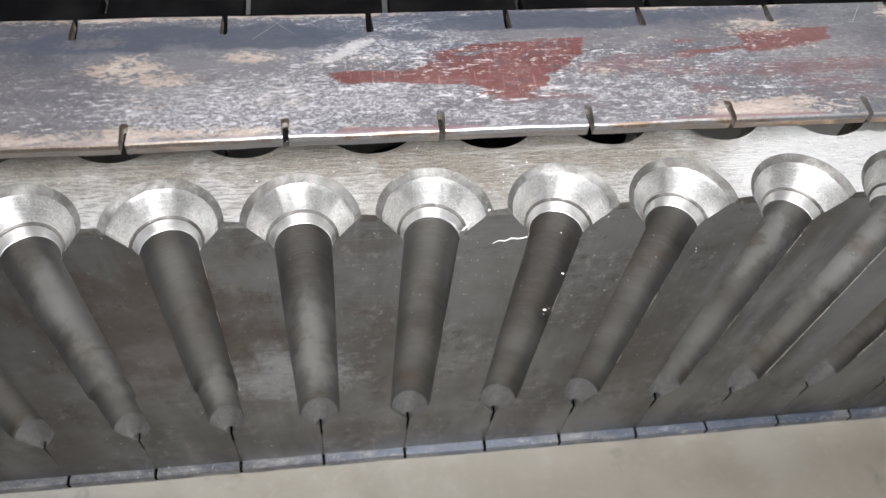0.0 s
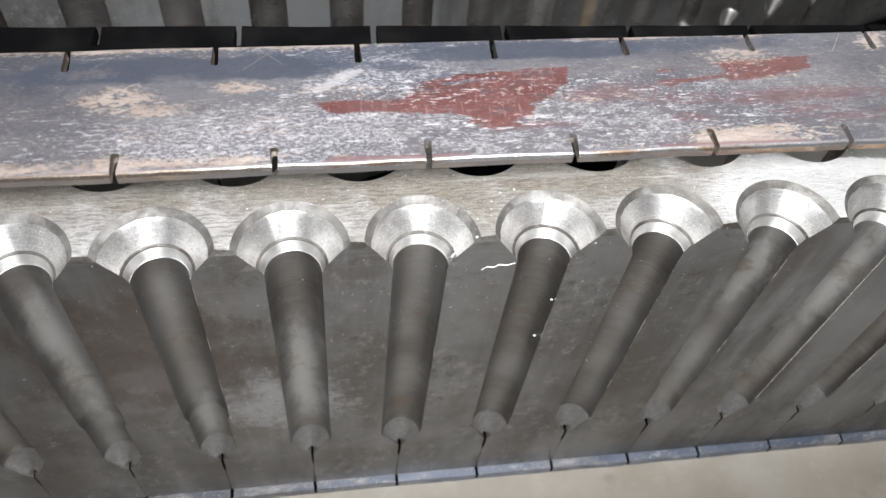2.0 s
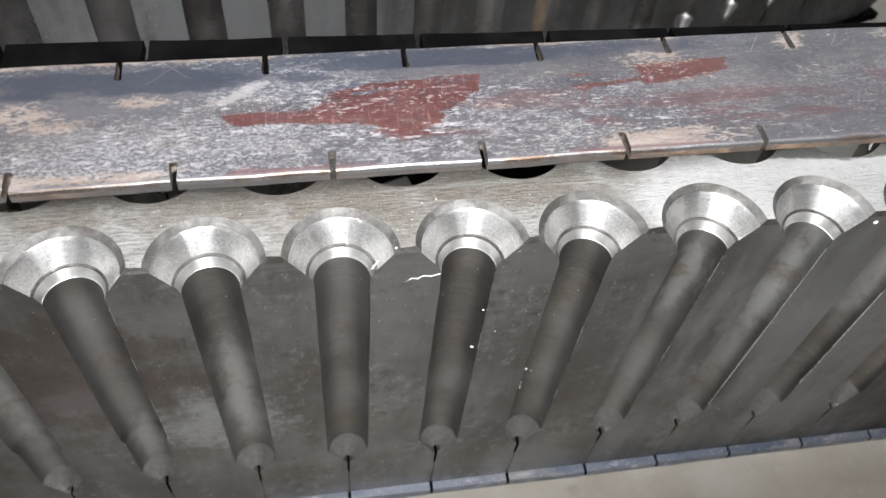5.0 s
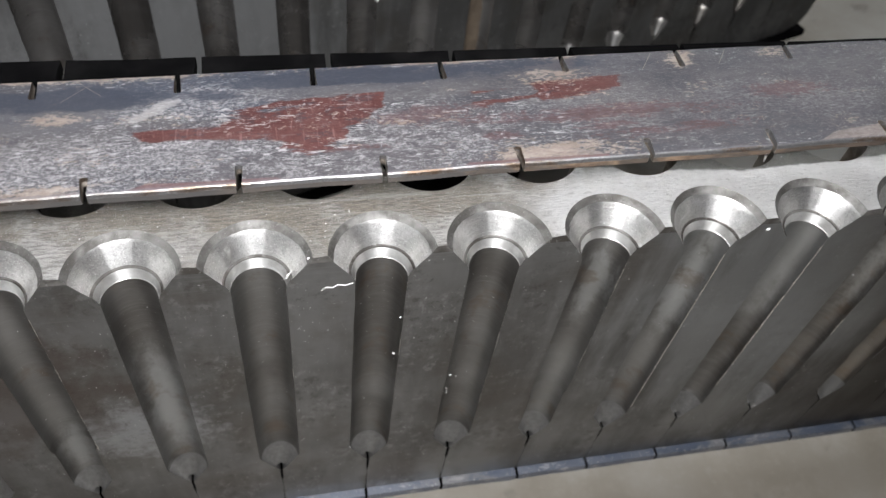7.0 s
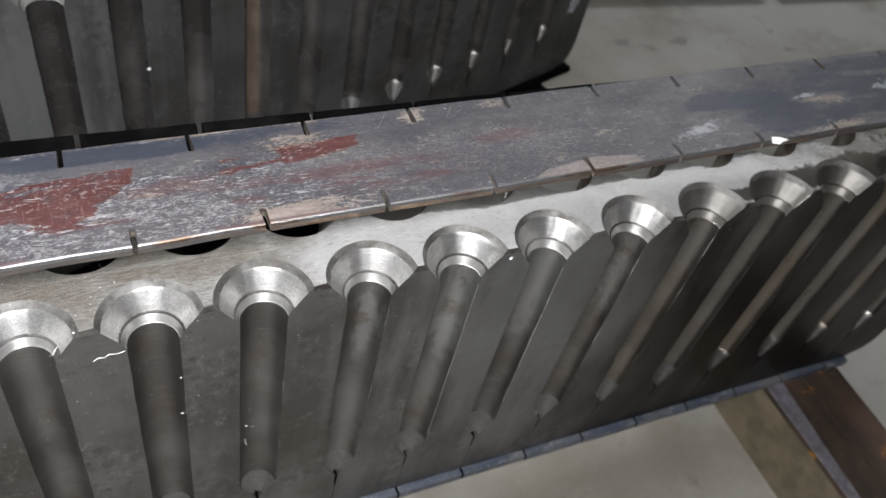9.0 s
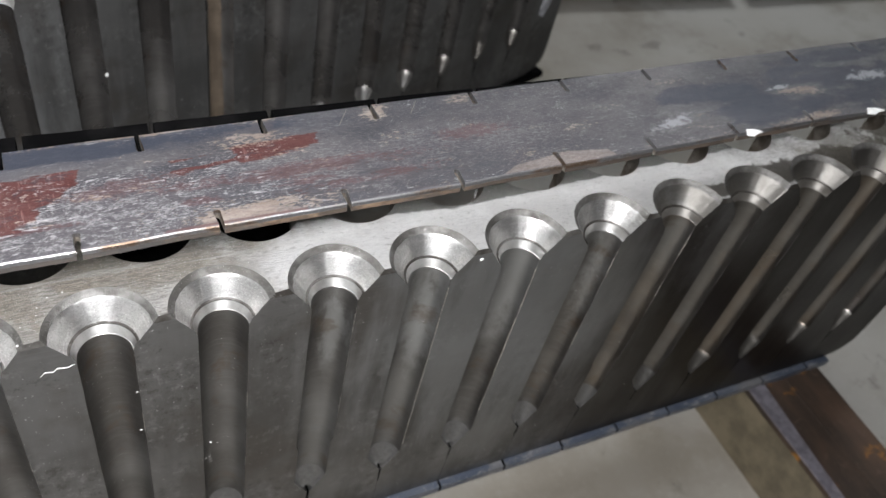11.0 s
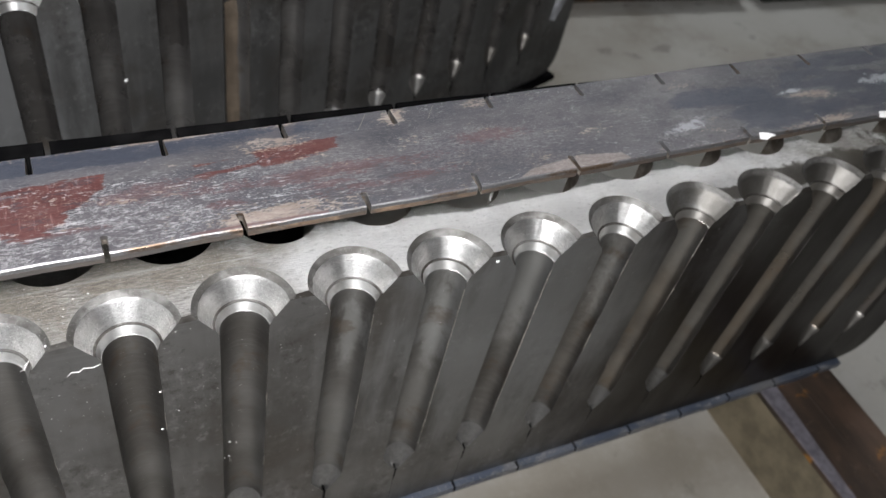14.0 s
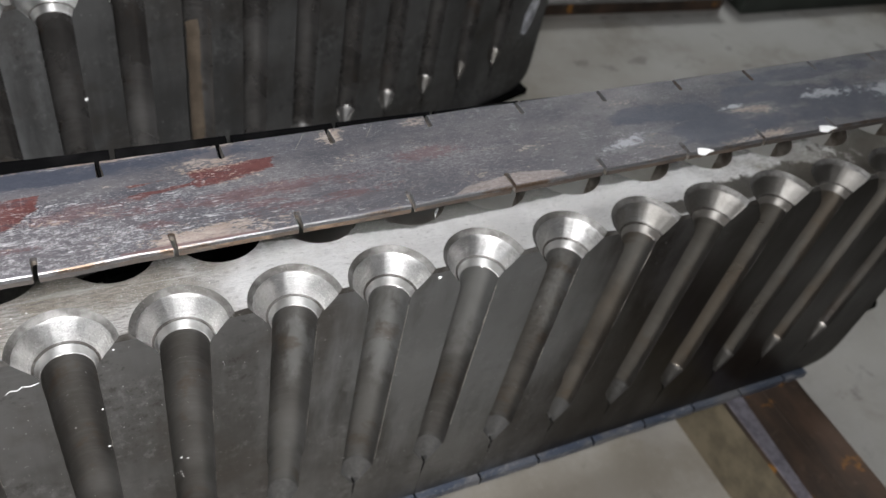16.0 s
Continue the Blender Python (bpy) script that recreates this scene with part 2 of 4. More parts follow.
def bright_turned():
    """Freshly countersunk steel: bright, with round tool marks and grit."""
    n = Nodes("bright_turned_steel")
    fine = n.noise(1300, 4, 0.75)
    mid = n.noise(330, 5, 0.7)
    cloud = n.noise(60, 5, 0.65)
    rings = n.noise(900, 2, 0.5, (0.05, 0.05, 1))
    col = n.mix(n.band(cloud, 0.38, 0.66), (0.40, 0.398, 0.388), (0.58, 0.58, 0.57))
    col = n.mix(n.sum("MULTIPLY", n.band(mid, 0.5, 0.66), 0.22), col, (0.30, 0.295, 0.28))
    col = n.mix(n.sum("MULTIPLY", n.band(rings, 0.5, 0.7), 0.35), col, (0.68, 0.68, 0.67))
    col = n.mix(n.sum("MULTIPLY", n.band(fine, 0.57, 0.65), 0.75), col, (0.95, 0.95, 0.94))
    pepper = n.noise(1250, 3, 0.62, shift=(7, 7, 7))
    col = n.mix(n.sum("MULTIPLY", n.band(pepper, 0.54, 0.62), 0.45), col, (0.16, 0.156, 0.148))
    # brown film at the far end, darkened further for the light falling off
    dim_film = n.sum("ADD", n.band(n.spot((0.78, 0.0, 0.28), (0.43, 0.3, 0.3)), -0.1, 0.4), n.sum("MULTIPLY", n.sum("SUBTRACT", n.noise(45, 5, 0.65, shift=(3, 3, 3)), 0.5), 1.2))
    col = n.mix(n.sum("MULTIPLY", n.band(dim_film, 0.2, 0.9), 0.8), col, (0.155, 0.143, 0.126))
    n.grooves(0.45)
    return n.done(col, n.sum("ADD", n.span(cloud, 0.3, 0.7, 0.46, 0.38), n.sum("MULTIPLY", n.band(dim_film, 0.1, 0.8), 0.10)), 0.95, n.bump(fine, 0.3, 0.0005, n.bump(rings, 0.08, 0.0004)))


def bright_neck():
    """Steep reamed ring below each countersink."""
    n = Nodes("reamed_bright_steel")
    fine = n.noise(1100, 4, 0.75)
    cloud = n.noise(80, 4, 0.6)
    rings = n.noise(1500, 2, 0.5, (0.05, 0.05, 1))
    col = n.mix(n.band(cloud, 0.36, 0.64), (0.56, 0.555, 0.54), (0.76, 0.76, 0.75))
    col = n.mix(n.sum("MULTIPLY", n.band(fine, 0.58, 0.68), 0.5), col, (0.30, 0.295, 0.28))
    # same brown film and painted light falloff as in the countersinks
    dim_film = n.sum("ADD", n.band(n.spot((0.78, 0.0, 0.28), (0.43, 0.3, 0.3)), -0.1, 0.4), n.sum("MULTIPLY", n.sum("SUBTRACT", cloud, 0.5), 1.2))
    col = n.mix(n.sum("MULTIPLY", n.band(dim_film, 0.2, 0.9), 0.7), col, (0.24, 0.215, 0.185))
    n.grooves(0.75)
    return n.done(col, 0.5, 0.9, n.bump(fine, 0.2, 0.0004, n.bump(rings, 0.1, 0.0003)))


def chattered_lip():
    """Dull grey ring round each countersink, pitted by chatter."""
    n = Nodes("dull_chattered_steel")
    fine = n.noise(900, 5, 0.75)
    cloud = n.noise(70, 5, 0.65)
    col = n.mix(n.band(cloud, 0.36, 0.66), (0.105, 0.100, 0.092), (0.27, 0.265, 0.255))
    col = n.mix(n.sum("MULTIPLY", n.band(fine, 0.60, 0.68), 0.6), col, (0.60, 0.60, 0.58))
    return n.done(col, 0.5, 0.7, n.bump(fine, 0.9, 0.0005, n.bump(cloud, 0.5, 0.001)))


def milled_top():
    """Milled ledge with fine lengthwise lines and brown oil stains."""
    n = Nodes("milled_steel")
    lines = n.noise(800, 5, 0.7, (0.2, 1, 1))
    broad = n.noise(260, 4, 0.6, (0.06, 1, 1), (3, 0, 0))
    cloud = n.noise(24, 6, 0.65)
    fine = n.noise(1200, 4, 0.75)
    col = n.mix(n.band(cloud, 0.40, 0.60), (0.37, 0.355, 0.33), (0.64, 0.634, 0.62))
    oil = n.sum("ADD", n.noise(30, 6, 0.7, shift=(6, 2, 0)), n.sum("MULTIPLY", n.band(n.blot((0.0, 0.036), (0.26, 0.022)), -0.3, 0.6), 0.19))
    col = n.mix(n.sum("MULTIPLY", n.band(oil, 0.54, 0.68), 0.65), col, (0.25, 0.215, 0.165))
    col = n.mix(n.sum("MULTIPLY", n.band(lines, 0.47, 0.58), 0.6), col, (0.19, 0.181, 0.166))
    col = n.mix(n.sum("MULTIPLY", n.band(broad, 0.56, 0.68), 0.3), col, (0.80, 0.795, 0.78))
    col = n.mix(n.sum("MULTIPLY", n.band(fine, 0.57, 0.65), 0.75), col, (0.88, 0.875, 0.86))
    col = n.mix(n.sum("MULTIPLY", n.band(n.noise(800, 4, 0.8, (0.4, 1, 1), (5, 5, 5)), 0.56, 0.66), 0.5), col, (0.20, 0.185, 0.16))
    # brighter middle stretch of the ledge
    bright_zone = n.sum("ADD", n.band(n.blot((0.36, 0.016), (0.22, 0.05)), -0.1, 0.5), n.sum("MULTIPLY", n.sum("SUBTRACT", cloud, 0.5), 1.2))
    col = n.mix(n.sum("MULTIPLY", n.band(bright_zone, 0.1, 0.7), 0.66), col, (0.92, 0.92, 0.91))
    # shade of the bar over the ledge's back half, painted as a darker strip
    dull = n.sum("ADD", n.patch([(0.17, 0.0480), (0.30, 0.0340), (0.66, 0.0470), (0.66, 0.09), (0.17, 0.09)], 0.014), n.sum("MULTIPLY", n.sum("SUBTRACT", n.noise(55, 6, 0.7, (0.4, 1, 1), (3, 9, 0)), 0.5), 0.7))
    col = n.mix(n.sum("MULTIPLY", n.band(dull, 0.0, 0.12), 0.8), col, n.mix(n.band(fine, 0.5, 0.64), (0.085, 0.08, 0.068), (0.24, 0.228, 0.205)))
    # brown grease pushed up between the countersinks and over the far end
    grease = n.sum("ADD", n.blots([((0.475, 0.009), (0.030, 0.0075)), ((0.535, 0.014), (0.040, 0.012)), ((0.592, 0.015), (0.040, 0.016)), ((0.72, 0.03), (0.095, 0.2)), ((0.445, 0.004), (0.02, 0.005))]), n.sum("MULTIPLY", n.sum("SUBTRACT", n.noise(90, 6, 0.68, shift=(2, 7, 1)), 0.5), 1.5))
    col = n.mix(n.sum("MULTIPLY", n.band(grease, 0.05, 0.3), 0.88), col, n.mix(n.band(fine, 0.45, 0.62), (0.050, 0.042, 0.030), (0.14, 0.125, 0.10)))
    # brown reflection at the ledge's near end, put into its colour
    brown_sheen = n.sum("ADD", n.blots([((0.06, 0.022), (0.16, 0.030)), ((-0.12, 0.02), (0.2, 0.03))]), n.sum("MULTIPLY", n.sum("SUBTRACT", n.noise(70, 7, 0.72, (0.5, 1, 1), (4, 4, 1)), 0.5), 2.4))
    col = n.mix(n.sum("MULTIPLY", n.band(brown_sheen, 0.25, 0.9), 0.28), col, n.mix(n.band(lines, 0.44, 0.56), (0.34, 0.30, 0.25), (0.13, 0.11, 0.088)))
    nick = n.noise(420, 5, 0.72, (0.5, 1, 1), (1, 3, 3))
    col = n.mix(n.sum("MULTIPLY", n.band(nick, 0.57, 0.66), 0.35), col, (0.15, 0.138, 0.12))
    return n.done(col, n.span(cloud, 0.3, 0.7, 0.52, 0.38), 0.6, n.bump(lines, 0.9, 0.0006, n.bump(fine, 0.6, 0.0004)))


def bar_top():
    """Blue-grey mill scale, scraped pale, with red primer and tan rust marks."""
    n = Nodes("scraped_mill_scale")
    cloud = n.noise(11, 5, 0.6, (0.6, 1.6, 1))
    scrape = n.noise(150, 9, 0.78, (0.38, 1.0, 1))
    streak = n.noise(420, 5, 0.7, (0.10, 1.0, 1), (0, 3, 0))
    speck = n.noise(520, 5, 0.75, (0.6, 1, 1))
    rag = n.noise(75, 9, 0.74, (0.35, 1.2, 1), (2, 5, 0))
    soft = n.noise(34, 6, 0.6, (0.5, 1.1, 1), (7, 1, 0))
    col = n.mix(n.band(cloud, 0.36, 0.64), (0.048, 0.050, 0.060), (0.102, 0.097, 0.102))
    blue = n.blots([((0.12, 0.268), (0.22, 0.012), 0), ((-0.05, 0.258), (0.12, 0.014), 0), ((0.5, 0.235), (0.09, 0.03), 0), ((0.62, 0.262), (0.12, 0.012), 0)])
    col = n.mix(n.sum("MULTIPLY", n.band(n.sum("ADD", blue, n.sum("MULTIPLY", n.sum("SUBTRACT", soft, 0.5), 3.0)), -0.1, 0.6), 0.75), col, (0.042, 0.054, 0.080))
    # worn pale zones
    pale = n.blots([((0.022, 0.256), (0.032, 0.009), 14), ((0.05, 0.224), (0.15, 0.015), 0), ((0.17, 0.232), (0.14, 0.018), 0),
                    ((0.418, 0.226), (0.022, 0.006), 12), ((0.61, 0.246), (0.05, 0.018), 0), ((-0.03, 0.222), (0.06, 0.012), 0),
                    ((0.29, 0.240), (0.06, 0.014), 0), ((0.57, 0.225), (0.02, 0.006), 0)])
    worn = n.sum("ADD", n.sum("MULTIPLY", n.sum("ADD", n.sum("MULTIPLY", scrape, 0.6), n.sum("MULTIPLY", soft, 0.4)), 3.4), n.sum("MULTIPLY", n.band(pale, -0.5, 0.8), 0.5))
    col = n.mix(n.sum("MULTIPLY", n.band(worn, 1.9, 2.45), 0.26), col, (0.20, 0.192, 0.203))
    # small rubbed flecks and dirt
    zone = n.band(n.sum("ADD", n.band(pale, -0.7, 0.6), n.sum("MULTIPLY", n.sum("SUBTRACT", soft, 0.5), 3.0)), 0.1, 1.0)
    rubbed = n.noise(1250, 4, 0.66, (0.42, 1, 1), (5, 0, 0))
    dirt = n.noise(640, 4, 0.66, (0.45, 1, 1), (4, 4, 0))
    fleck = n.noise(760, 5, 0.7, (0.42, 1, 1), (5, 2, 0))
    salt = n.noise(1700, 3, 0.6, (0.6, 1, 1))
    col = n.mix(n.sum("MULTIPLY", n.band(n.sum("ADD", rubbed, n.sum("MULTIPLY", zone, 0.09)), 0.585, 0.65), 0.55), col, (0.33, 0.322, 0.335))
    col = n.mix(n.sum("MULTIPLY", n.band(dirt, 0.545, 0.595), 0.6), col, (0.05, 0.047, 0.054))
    col = n.mix(n.sum("MULTIPLY", n.band(n.sum("ADD", fleck, n.sum("MULTIPLY", zone, 0.07)), 0.62, 0.655), 0.6), col, (0.36, 0.35, 0.355))
    col = n.mix(n.sum("MULTIPLY", n.band(n.sum("ADD", salt, n.sum("MULTIPLY", zone, 0.06)), 0.61, 0.71), 0.36), col, (0.40, 0.395, 0.405))
    # calmer, darker scale towards the far half
    calm = n.band(n.sum("ADD", n.blots([((0.56, 0.25), (0.30, 0.06), 0), ((0.27, 0.248), (0.13, 0.045), 0), ((0.14, 0.262), (0.09, 0.014), 0), ((-0.26, 0.25), (0.24, 0.05), 0), ((-0.08, 0.256), (0.10, 0.016), 0)]), n.sum("MULTIPLY", n.sum("SUBTRACT", soft, 0.5), 1.6)), -0.05, 0.45)
    hush = n.mix(n.band(n.noise(26, 6, 0.62, (0.5, 1, 1), (3, 3, 0)), 0.4, 0.62), (0.048, 0.047, 0.055), (0.118, 0.112, 0.116))
    hush = n.mix(n.sum("MULTIPLY", n.band(n.noise(900, 5, 0.75, (0.4, 1, 1), (8, 8, 0)), 0.57, 0.66), 0.45), hush, (0.30, 0.295, 0.30))
    hush = n.mix(n.sum("MULTIPLY", n.band(n.noise(190, 7, 0.75, (0.5, 1, 1), (2, 8, 0)), 0.55, 0.62), 0.35), hush, (0.055, 0.056, 0.064))
    col = n.mix(n.sum("MULTIPLY", calm, 0.66), col, hush)
    # dark flaked scale along the near half
    near = n.blot((0.165, 0.220), (0.17, 0.024))
    col = n.mix(n.sum("MULTIPLY", n.band(n.noise(260, 9, 0.78, (0.34, 1, 1), (12, 4, 0)), 0.49, 0.53), n.sum("MULTIPLY", n.band(near, 0.0, 0.3), 0.8)), col, (0.060, 0.056, 0.062))
    # red primer, brushed on in two places and worn through in streaks
    red = n.patches([[(0.001, 0.239), (0.009, 0.2346), (0.050, 0.2328), (0.052, 0.2430), (0.030, 0.2425), (0.004, 0.2455)],
                     [(0.036, 0.2410), (0.048, 0.2325), (0.078, 0.2300), (0.090, 0.2365), (0.107, 0.2465), (0.1085, 0.2570), (0.062, 0.2545), (0.039, 0.2485)],
                     [(0.058, 0.2272), (0.072, 0.2222), (0.083, 0.2232), (0.092, 0.2375), (0.068, 0.2340)],
                     [(0.172, 0.2495), (0.180, 0.2455), (0.198, 0.2488), (0.2175, 0.2515), (0.2195, 0.2598), (0.177, 0.2578)],
                     [(0.139, 0.2455), (0.152, 0.2440), (0.185, 0.2485), (0.182, 0.2510), (0.150, 0.2490)],
                     [(0.146, 0.2518), (0.178, 0.2528), (0.178, 0.2548), (0.148, 0.2535)]], 0.004)
    torn = n.sum("ADD", n.sum("MULTIPLY", n.sum("SUBTRACT", rag, 0.5), 2.6), n.sum("MULTIPLY", n.sum("SUBTRACT", streak, 0.5), 1.6))
    worn_through = n.blots([((0.062, 0.2470), (0.034, 0.0062), 4), ((0.022, 0.2445), (0.026, 0.0032), 0), ((0.160, 0.2505), (0.03, 0.0036), 6), ((0.075, 0.2265), (0.022, 0.004), 0)])
    streaky = n.noise(210, 7, 0.7, (0.16, 1.3, 1), (11, 3, 0))
    red = n.sum("SUBTRACT", n.sum("ADD", red, torn), n.sum("MULTIPLY", n.band(worn_through, -0.1, 0.7), n.sum("MULTIPLY", n.band(streaky, 0.42, 0.58), 1.5)))
    red = n.band(red, -0.05, 0.22)
    redcol = n.mix(n.band(scrape, 0.35, 0.65), (0.068, 0.020, 0.018), (0.108, 0.042, 0.038))
    brushed = n.noise(700, 4, 0.6, (1.0, 0.10, 1), (3, 5, 0))
    redcol = n.mix(n.sum("MULTIPLY", n.band(brushed, 0.58, 0.70), 0.5), redcol, (0.24, 0.13, 0.12))
    col = n.mix(n.sum("MULTIPLY", red, 0.94), col, redcol)
    strong = n.blots([((0.060, 0.243), (0.075, 0.017), 4), ((0.198, 0.2525), (0.026, 0.0075), 3)])
    faint = n.blots([((0.155, 0.226), (0.012, 0.0030), 0), ((0.204, 0.2275), (0.018, 0.0032), 0), ((0.23, 0.223), (0.05, 0.005), 3), ((0.125, 0.2425), (0.030, 0.0070), 6), ((0.20, 0.236), (0.09, 0.006), 0), ((0.09, 0.2245), (0.03, 0.002), 0), ((0.30, 0.243), (0.03, 0.007), 0)])
    faint = n.sum("ADD", n.band(faint, -0.6, 0.8), n.sum("ADD", torn, n.sum("MULTIPLY", n.sum("SUBTRACT", speck, 0.5), 2.5)))
    col = n.mix(n.sum("MULTIPLY", n.band(faint, 0.66, 0.95), 0.55), col, (0.085, 0.036, 0.038))
    # pale scratches across everything
    grit = n.noise(800, 5, 0.72, (0.45, 1.0, 1), (2, 6, 0))
    patchy = n.band(n.noise(60, 5, 0.65, (0.4, 1.2, 1), (4, 1, 0)), 0.42, 0.6)
    col = n.mix(n.sum("MULTIPLY", n.band(n.sum("ADD", grit, n.sum("MULTIPLY", patchy, 0.05)), 0.60, 0.66), n.sum("MULTIPLY", n.sum("MULTIPLY", n.band(strong, -0.3, 0.2), n.band(worn_through, -0.8, 0.2)), n.sum("ADD", 0.12, n.sum("MULTIPLY", patchy, 0.68)))), col, (0.42, 0.40, 0.405))
    chips = n.noise(560, 6, 0.72, (0.24, 1.1, 1), (9, 2, 0))
    thick = n.band(n.blots([((0.06, 0.24), (0.30, 0.035), 0), ((0.24, 0.235), (0.20, 0.03), 0)]), 0.0, 0.5)
    col = n.mix(n.sum("MULTIPLY", n.band(n.sum("ADD", chips, n.sum("MULTIPLY", thick, 0.02)), 0.60, 0.65), n.sum("MULTIPLY", n.sum("MULTIPLY", n.sum("SUBTRACT", 1.0, n.sum("MULTIPLY", calm, 0.8)), n.sum("SUBTRACT", 1.0, n.sum("MULTIPLY", red, n.span(n.band(worn_through, -0.5, 0.4), 0, 1, 0.85, 0.0)))), 0.7)), col, (0.44, 0.435, 0.44))
    pits = n.noise(240, 7, 0.75, (0.4, 1.1, 1), (1, 8, 0))
    col = n.mix(n.sum("MULTIPLY", n.band(pits, 0.57, 0.61), 0.5), col, (0.042, 0.042, 0.052))
    # tan rust
    tan = n.blots([((0.187, 0.264), (0.018, 0.0065), 0), ((-0.029, 0.2505), (0.012, 0.0040), 0), ((-0.074, 0.248), (0.014, 0.0050), 8), ((-0.090, 0.2615), (0.014, 0.0035), 0),
                   ((-0.060, 0.2405), (0.013, 0.0035), 0), ((-0.09, 0.213), (0.07, 0.004), 0), ((0.185, 0.2155), (0.028, 0.0045), 3),
                   ((0.515, 0.2125), (0.024, 0.004), 0), ((0.525, 0.236), (0.018, 0.004), 0), ((-0.05, 0.2745), (0.09, 0.0018), 0),
                   ((0.195, 0.269), (0.006, 0.007), 0), ((0.254, 0.270), (0.006, 0.007), 0), ((0.305, 0.272), (0.01, 0.004), 0), ((0.15, 0.2745), (0.05, 0.0012), 0)])
    tan = n.sum("ADD", n.band(tan, -0.9, 0.8), n.sum("ADD", n.sum("MULTIPLY", n.sum("SUBTRACT", rag, 0.5), 4.0), n.sum("MULTIPLY", n.sum("SUBTRACT", grit, 0.5), 3.2)))
    tancol = n.mix(n.band(scrape, 0.35, 0.65), (0.245, 0.185, 0.145), (0.39, 0.335, 0.29))
    col = n.mix(n.sum("MULTIPLY", n.band(tan, 0.45, 0.95), 0.7), col, tancol)
    # dark scale left whole
    dark = n.blots([((0.455, 0.246), (0.042, 0.010), -3), ((0.535, 0.253), (0.03, 0.008), 0), ((0.60, 0.264), (0.09, 0.008), 0), ((0.50, 0.225), (0.07, 0.013), 4), ((0.62, 0.232), (0.13, 0.022), 0), ((0.56, 0.246), (0.06, 0.008), 0),
                    ((0.13, 0.268), (0.10, 0.006), 0), ((-0.05, 0.262), (0.08, 0.008), 0)])
    dark = n.sum("ADD", n.band(dark, -0.4, 0.5), n.sum("ADD", n.sum("MULTIPLY", n.sum("SUBTRACT", soft, 0.5), 3.0), n.sum("MULTIPLY", n.sum("SUBTRACT", rag, 0.5), 1.6)))
    col = n.mix(n.sum("MULTIPLY", n.band(dark, 0.5, 0.85), 0.8), col, (0.038, 0.044, 0.062))
    # pale ragged patch and smooth rolled strip along the near edge
    patch = n.sum("ADD", n.blots([((0.421, 0.2265), (0.022, 0.006), 12), ((0.511, 0.2412), (0.016, 0.003), 4), ((0.592, 0.2405), (0.030, 0.007), 0), ((0.645, 0.236), (0.03, 0.010), 0)]), n.sum("MULTIPLY", n.sum("SUBTRACT", n.noise(160, 7, 0.72, (0.6, 1, 1)), 0.5), 3.2))
    col = n.mix(n.sum("MULTIPLY", n.band(patch, 0.25, 0.7), 0.75), col, (0.36, 0.37, 0.39))
    hook = n.sum("ADD", n.patches([[(-0.001, 0.2485), (0.002, 0.2455), (0.022, 0.2570), (0.021, 0.2610), (0.012, 0.2588)]], 0.003), n.sum("MULTIPLY", n.sum("SUBTRACT", rag, 0.5), 1.6))
    col = n.mix(n.sum("MULTIPLY", n.band(hook, 0.0, 0.5), 0.55), col, (0.34, 0.33, 0.325))
    peach = n.sum("ADD", n.patches([[(0.146, 0.2098), (0.200, 0.2092), (0.196, 0.2135), (0.180, 0.2172), (0.166, 0.2168)], [(0.300, 0.2095), (0.372, 0.2090), (0.368, 0.2160), (0.345, 0.2185), (0.310, 0.2150)], [(-0.10, 0.2085), (-0.064, 0.2085), (-0.066, 0.2120), (-0.10, 0.2125)], [(-0.056, 0.2085), (-0.014, 0.2085), (-0.018, 0.2115), (-0.040, 0.2108)]], 0.003), n.sum("MULTIPLY", n.sum("SUBTRACT", rag, 0.5), 1.3))
    col = n.mix(n.sum("MULTIPLY", n.band(peach, 0.0, 0.3), 0.55), col, n.mix(n.band(fleck, 0.4, 0.6), (0.215, 0.175, 0.155), (0.31, 0.265, 0.24)))
    pink = n.sum("ADD", n.patches([[(-0.002, 0.2092), (0.062, 0.2092), (0.058, 0.2116), (0.007, 0.2126)], [(0.135, 0.2100), (0.200, 0.2094), (0.200, 0.2112), (0.138, 0.2120)]], 0.002), n.sum("MULTIPLY", n.sum("SUBTRACT", rag, 0.5), 1.2))
    col = n.mix(n.sum("MULTIPLY", n.band(pink, 0.0, 0.3), 0.8), col, (0.125, 0.066, 0.066))
    rolled = n.sum("ADD", n.blot((0.05, 0.2082), (0.34, 0.0028)), n.sum("MULTIPLY", n.sum("SUBTRACT", n.noise(110, 6, 0.7, (0.5, 1, 1), (6, 6, 0)), 0.5), 1.3))
    col = n.mix(n.sum("MULTIPLY", n.band(rolled, 0.0, 0.35), 0.5), col, (0.165, 0.155, 0.170))
    # hair scratches round the far saw cuts
    hairs = n.patches([[(x0, y0), (x0 + 0.0005, y0), (x1 + 0.0005, y1), (x1, y1)] for x0, y0, x1, y1 in
                       ((0.243, 0.264, 0.262, 0.2745), (0.262, 0.263, 0.247, 0.2745), (0.232, 0.262, 0.240, 0.2735), (0.272, 0.2635, 0.279, 0.2735),
                        (-0.028, 0.261, -0.014, 0.2735), (-0.012, 0.264, -0.022, 0.2735), (-0.088, 0.2635, -0.076, 0.273))], 0.0002)
    col = n.mix(n.sum("MULTIPLY", n.band(n.sum("ADD", hairs, n.sum("MULTIPLY", n.sum("SUBTRACT", rubbed, 0.5), 3.0)), 0.0, 0.6), 0.35), col, (0.42, 0.36, 0.30))
    rough = n.span(worn, 1.4, 2.2, 0.40, 0.6)
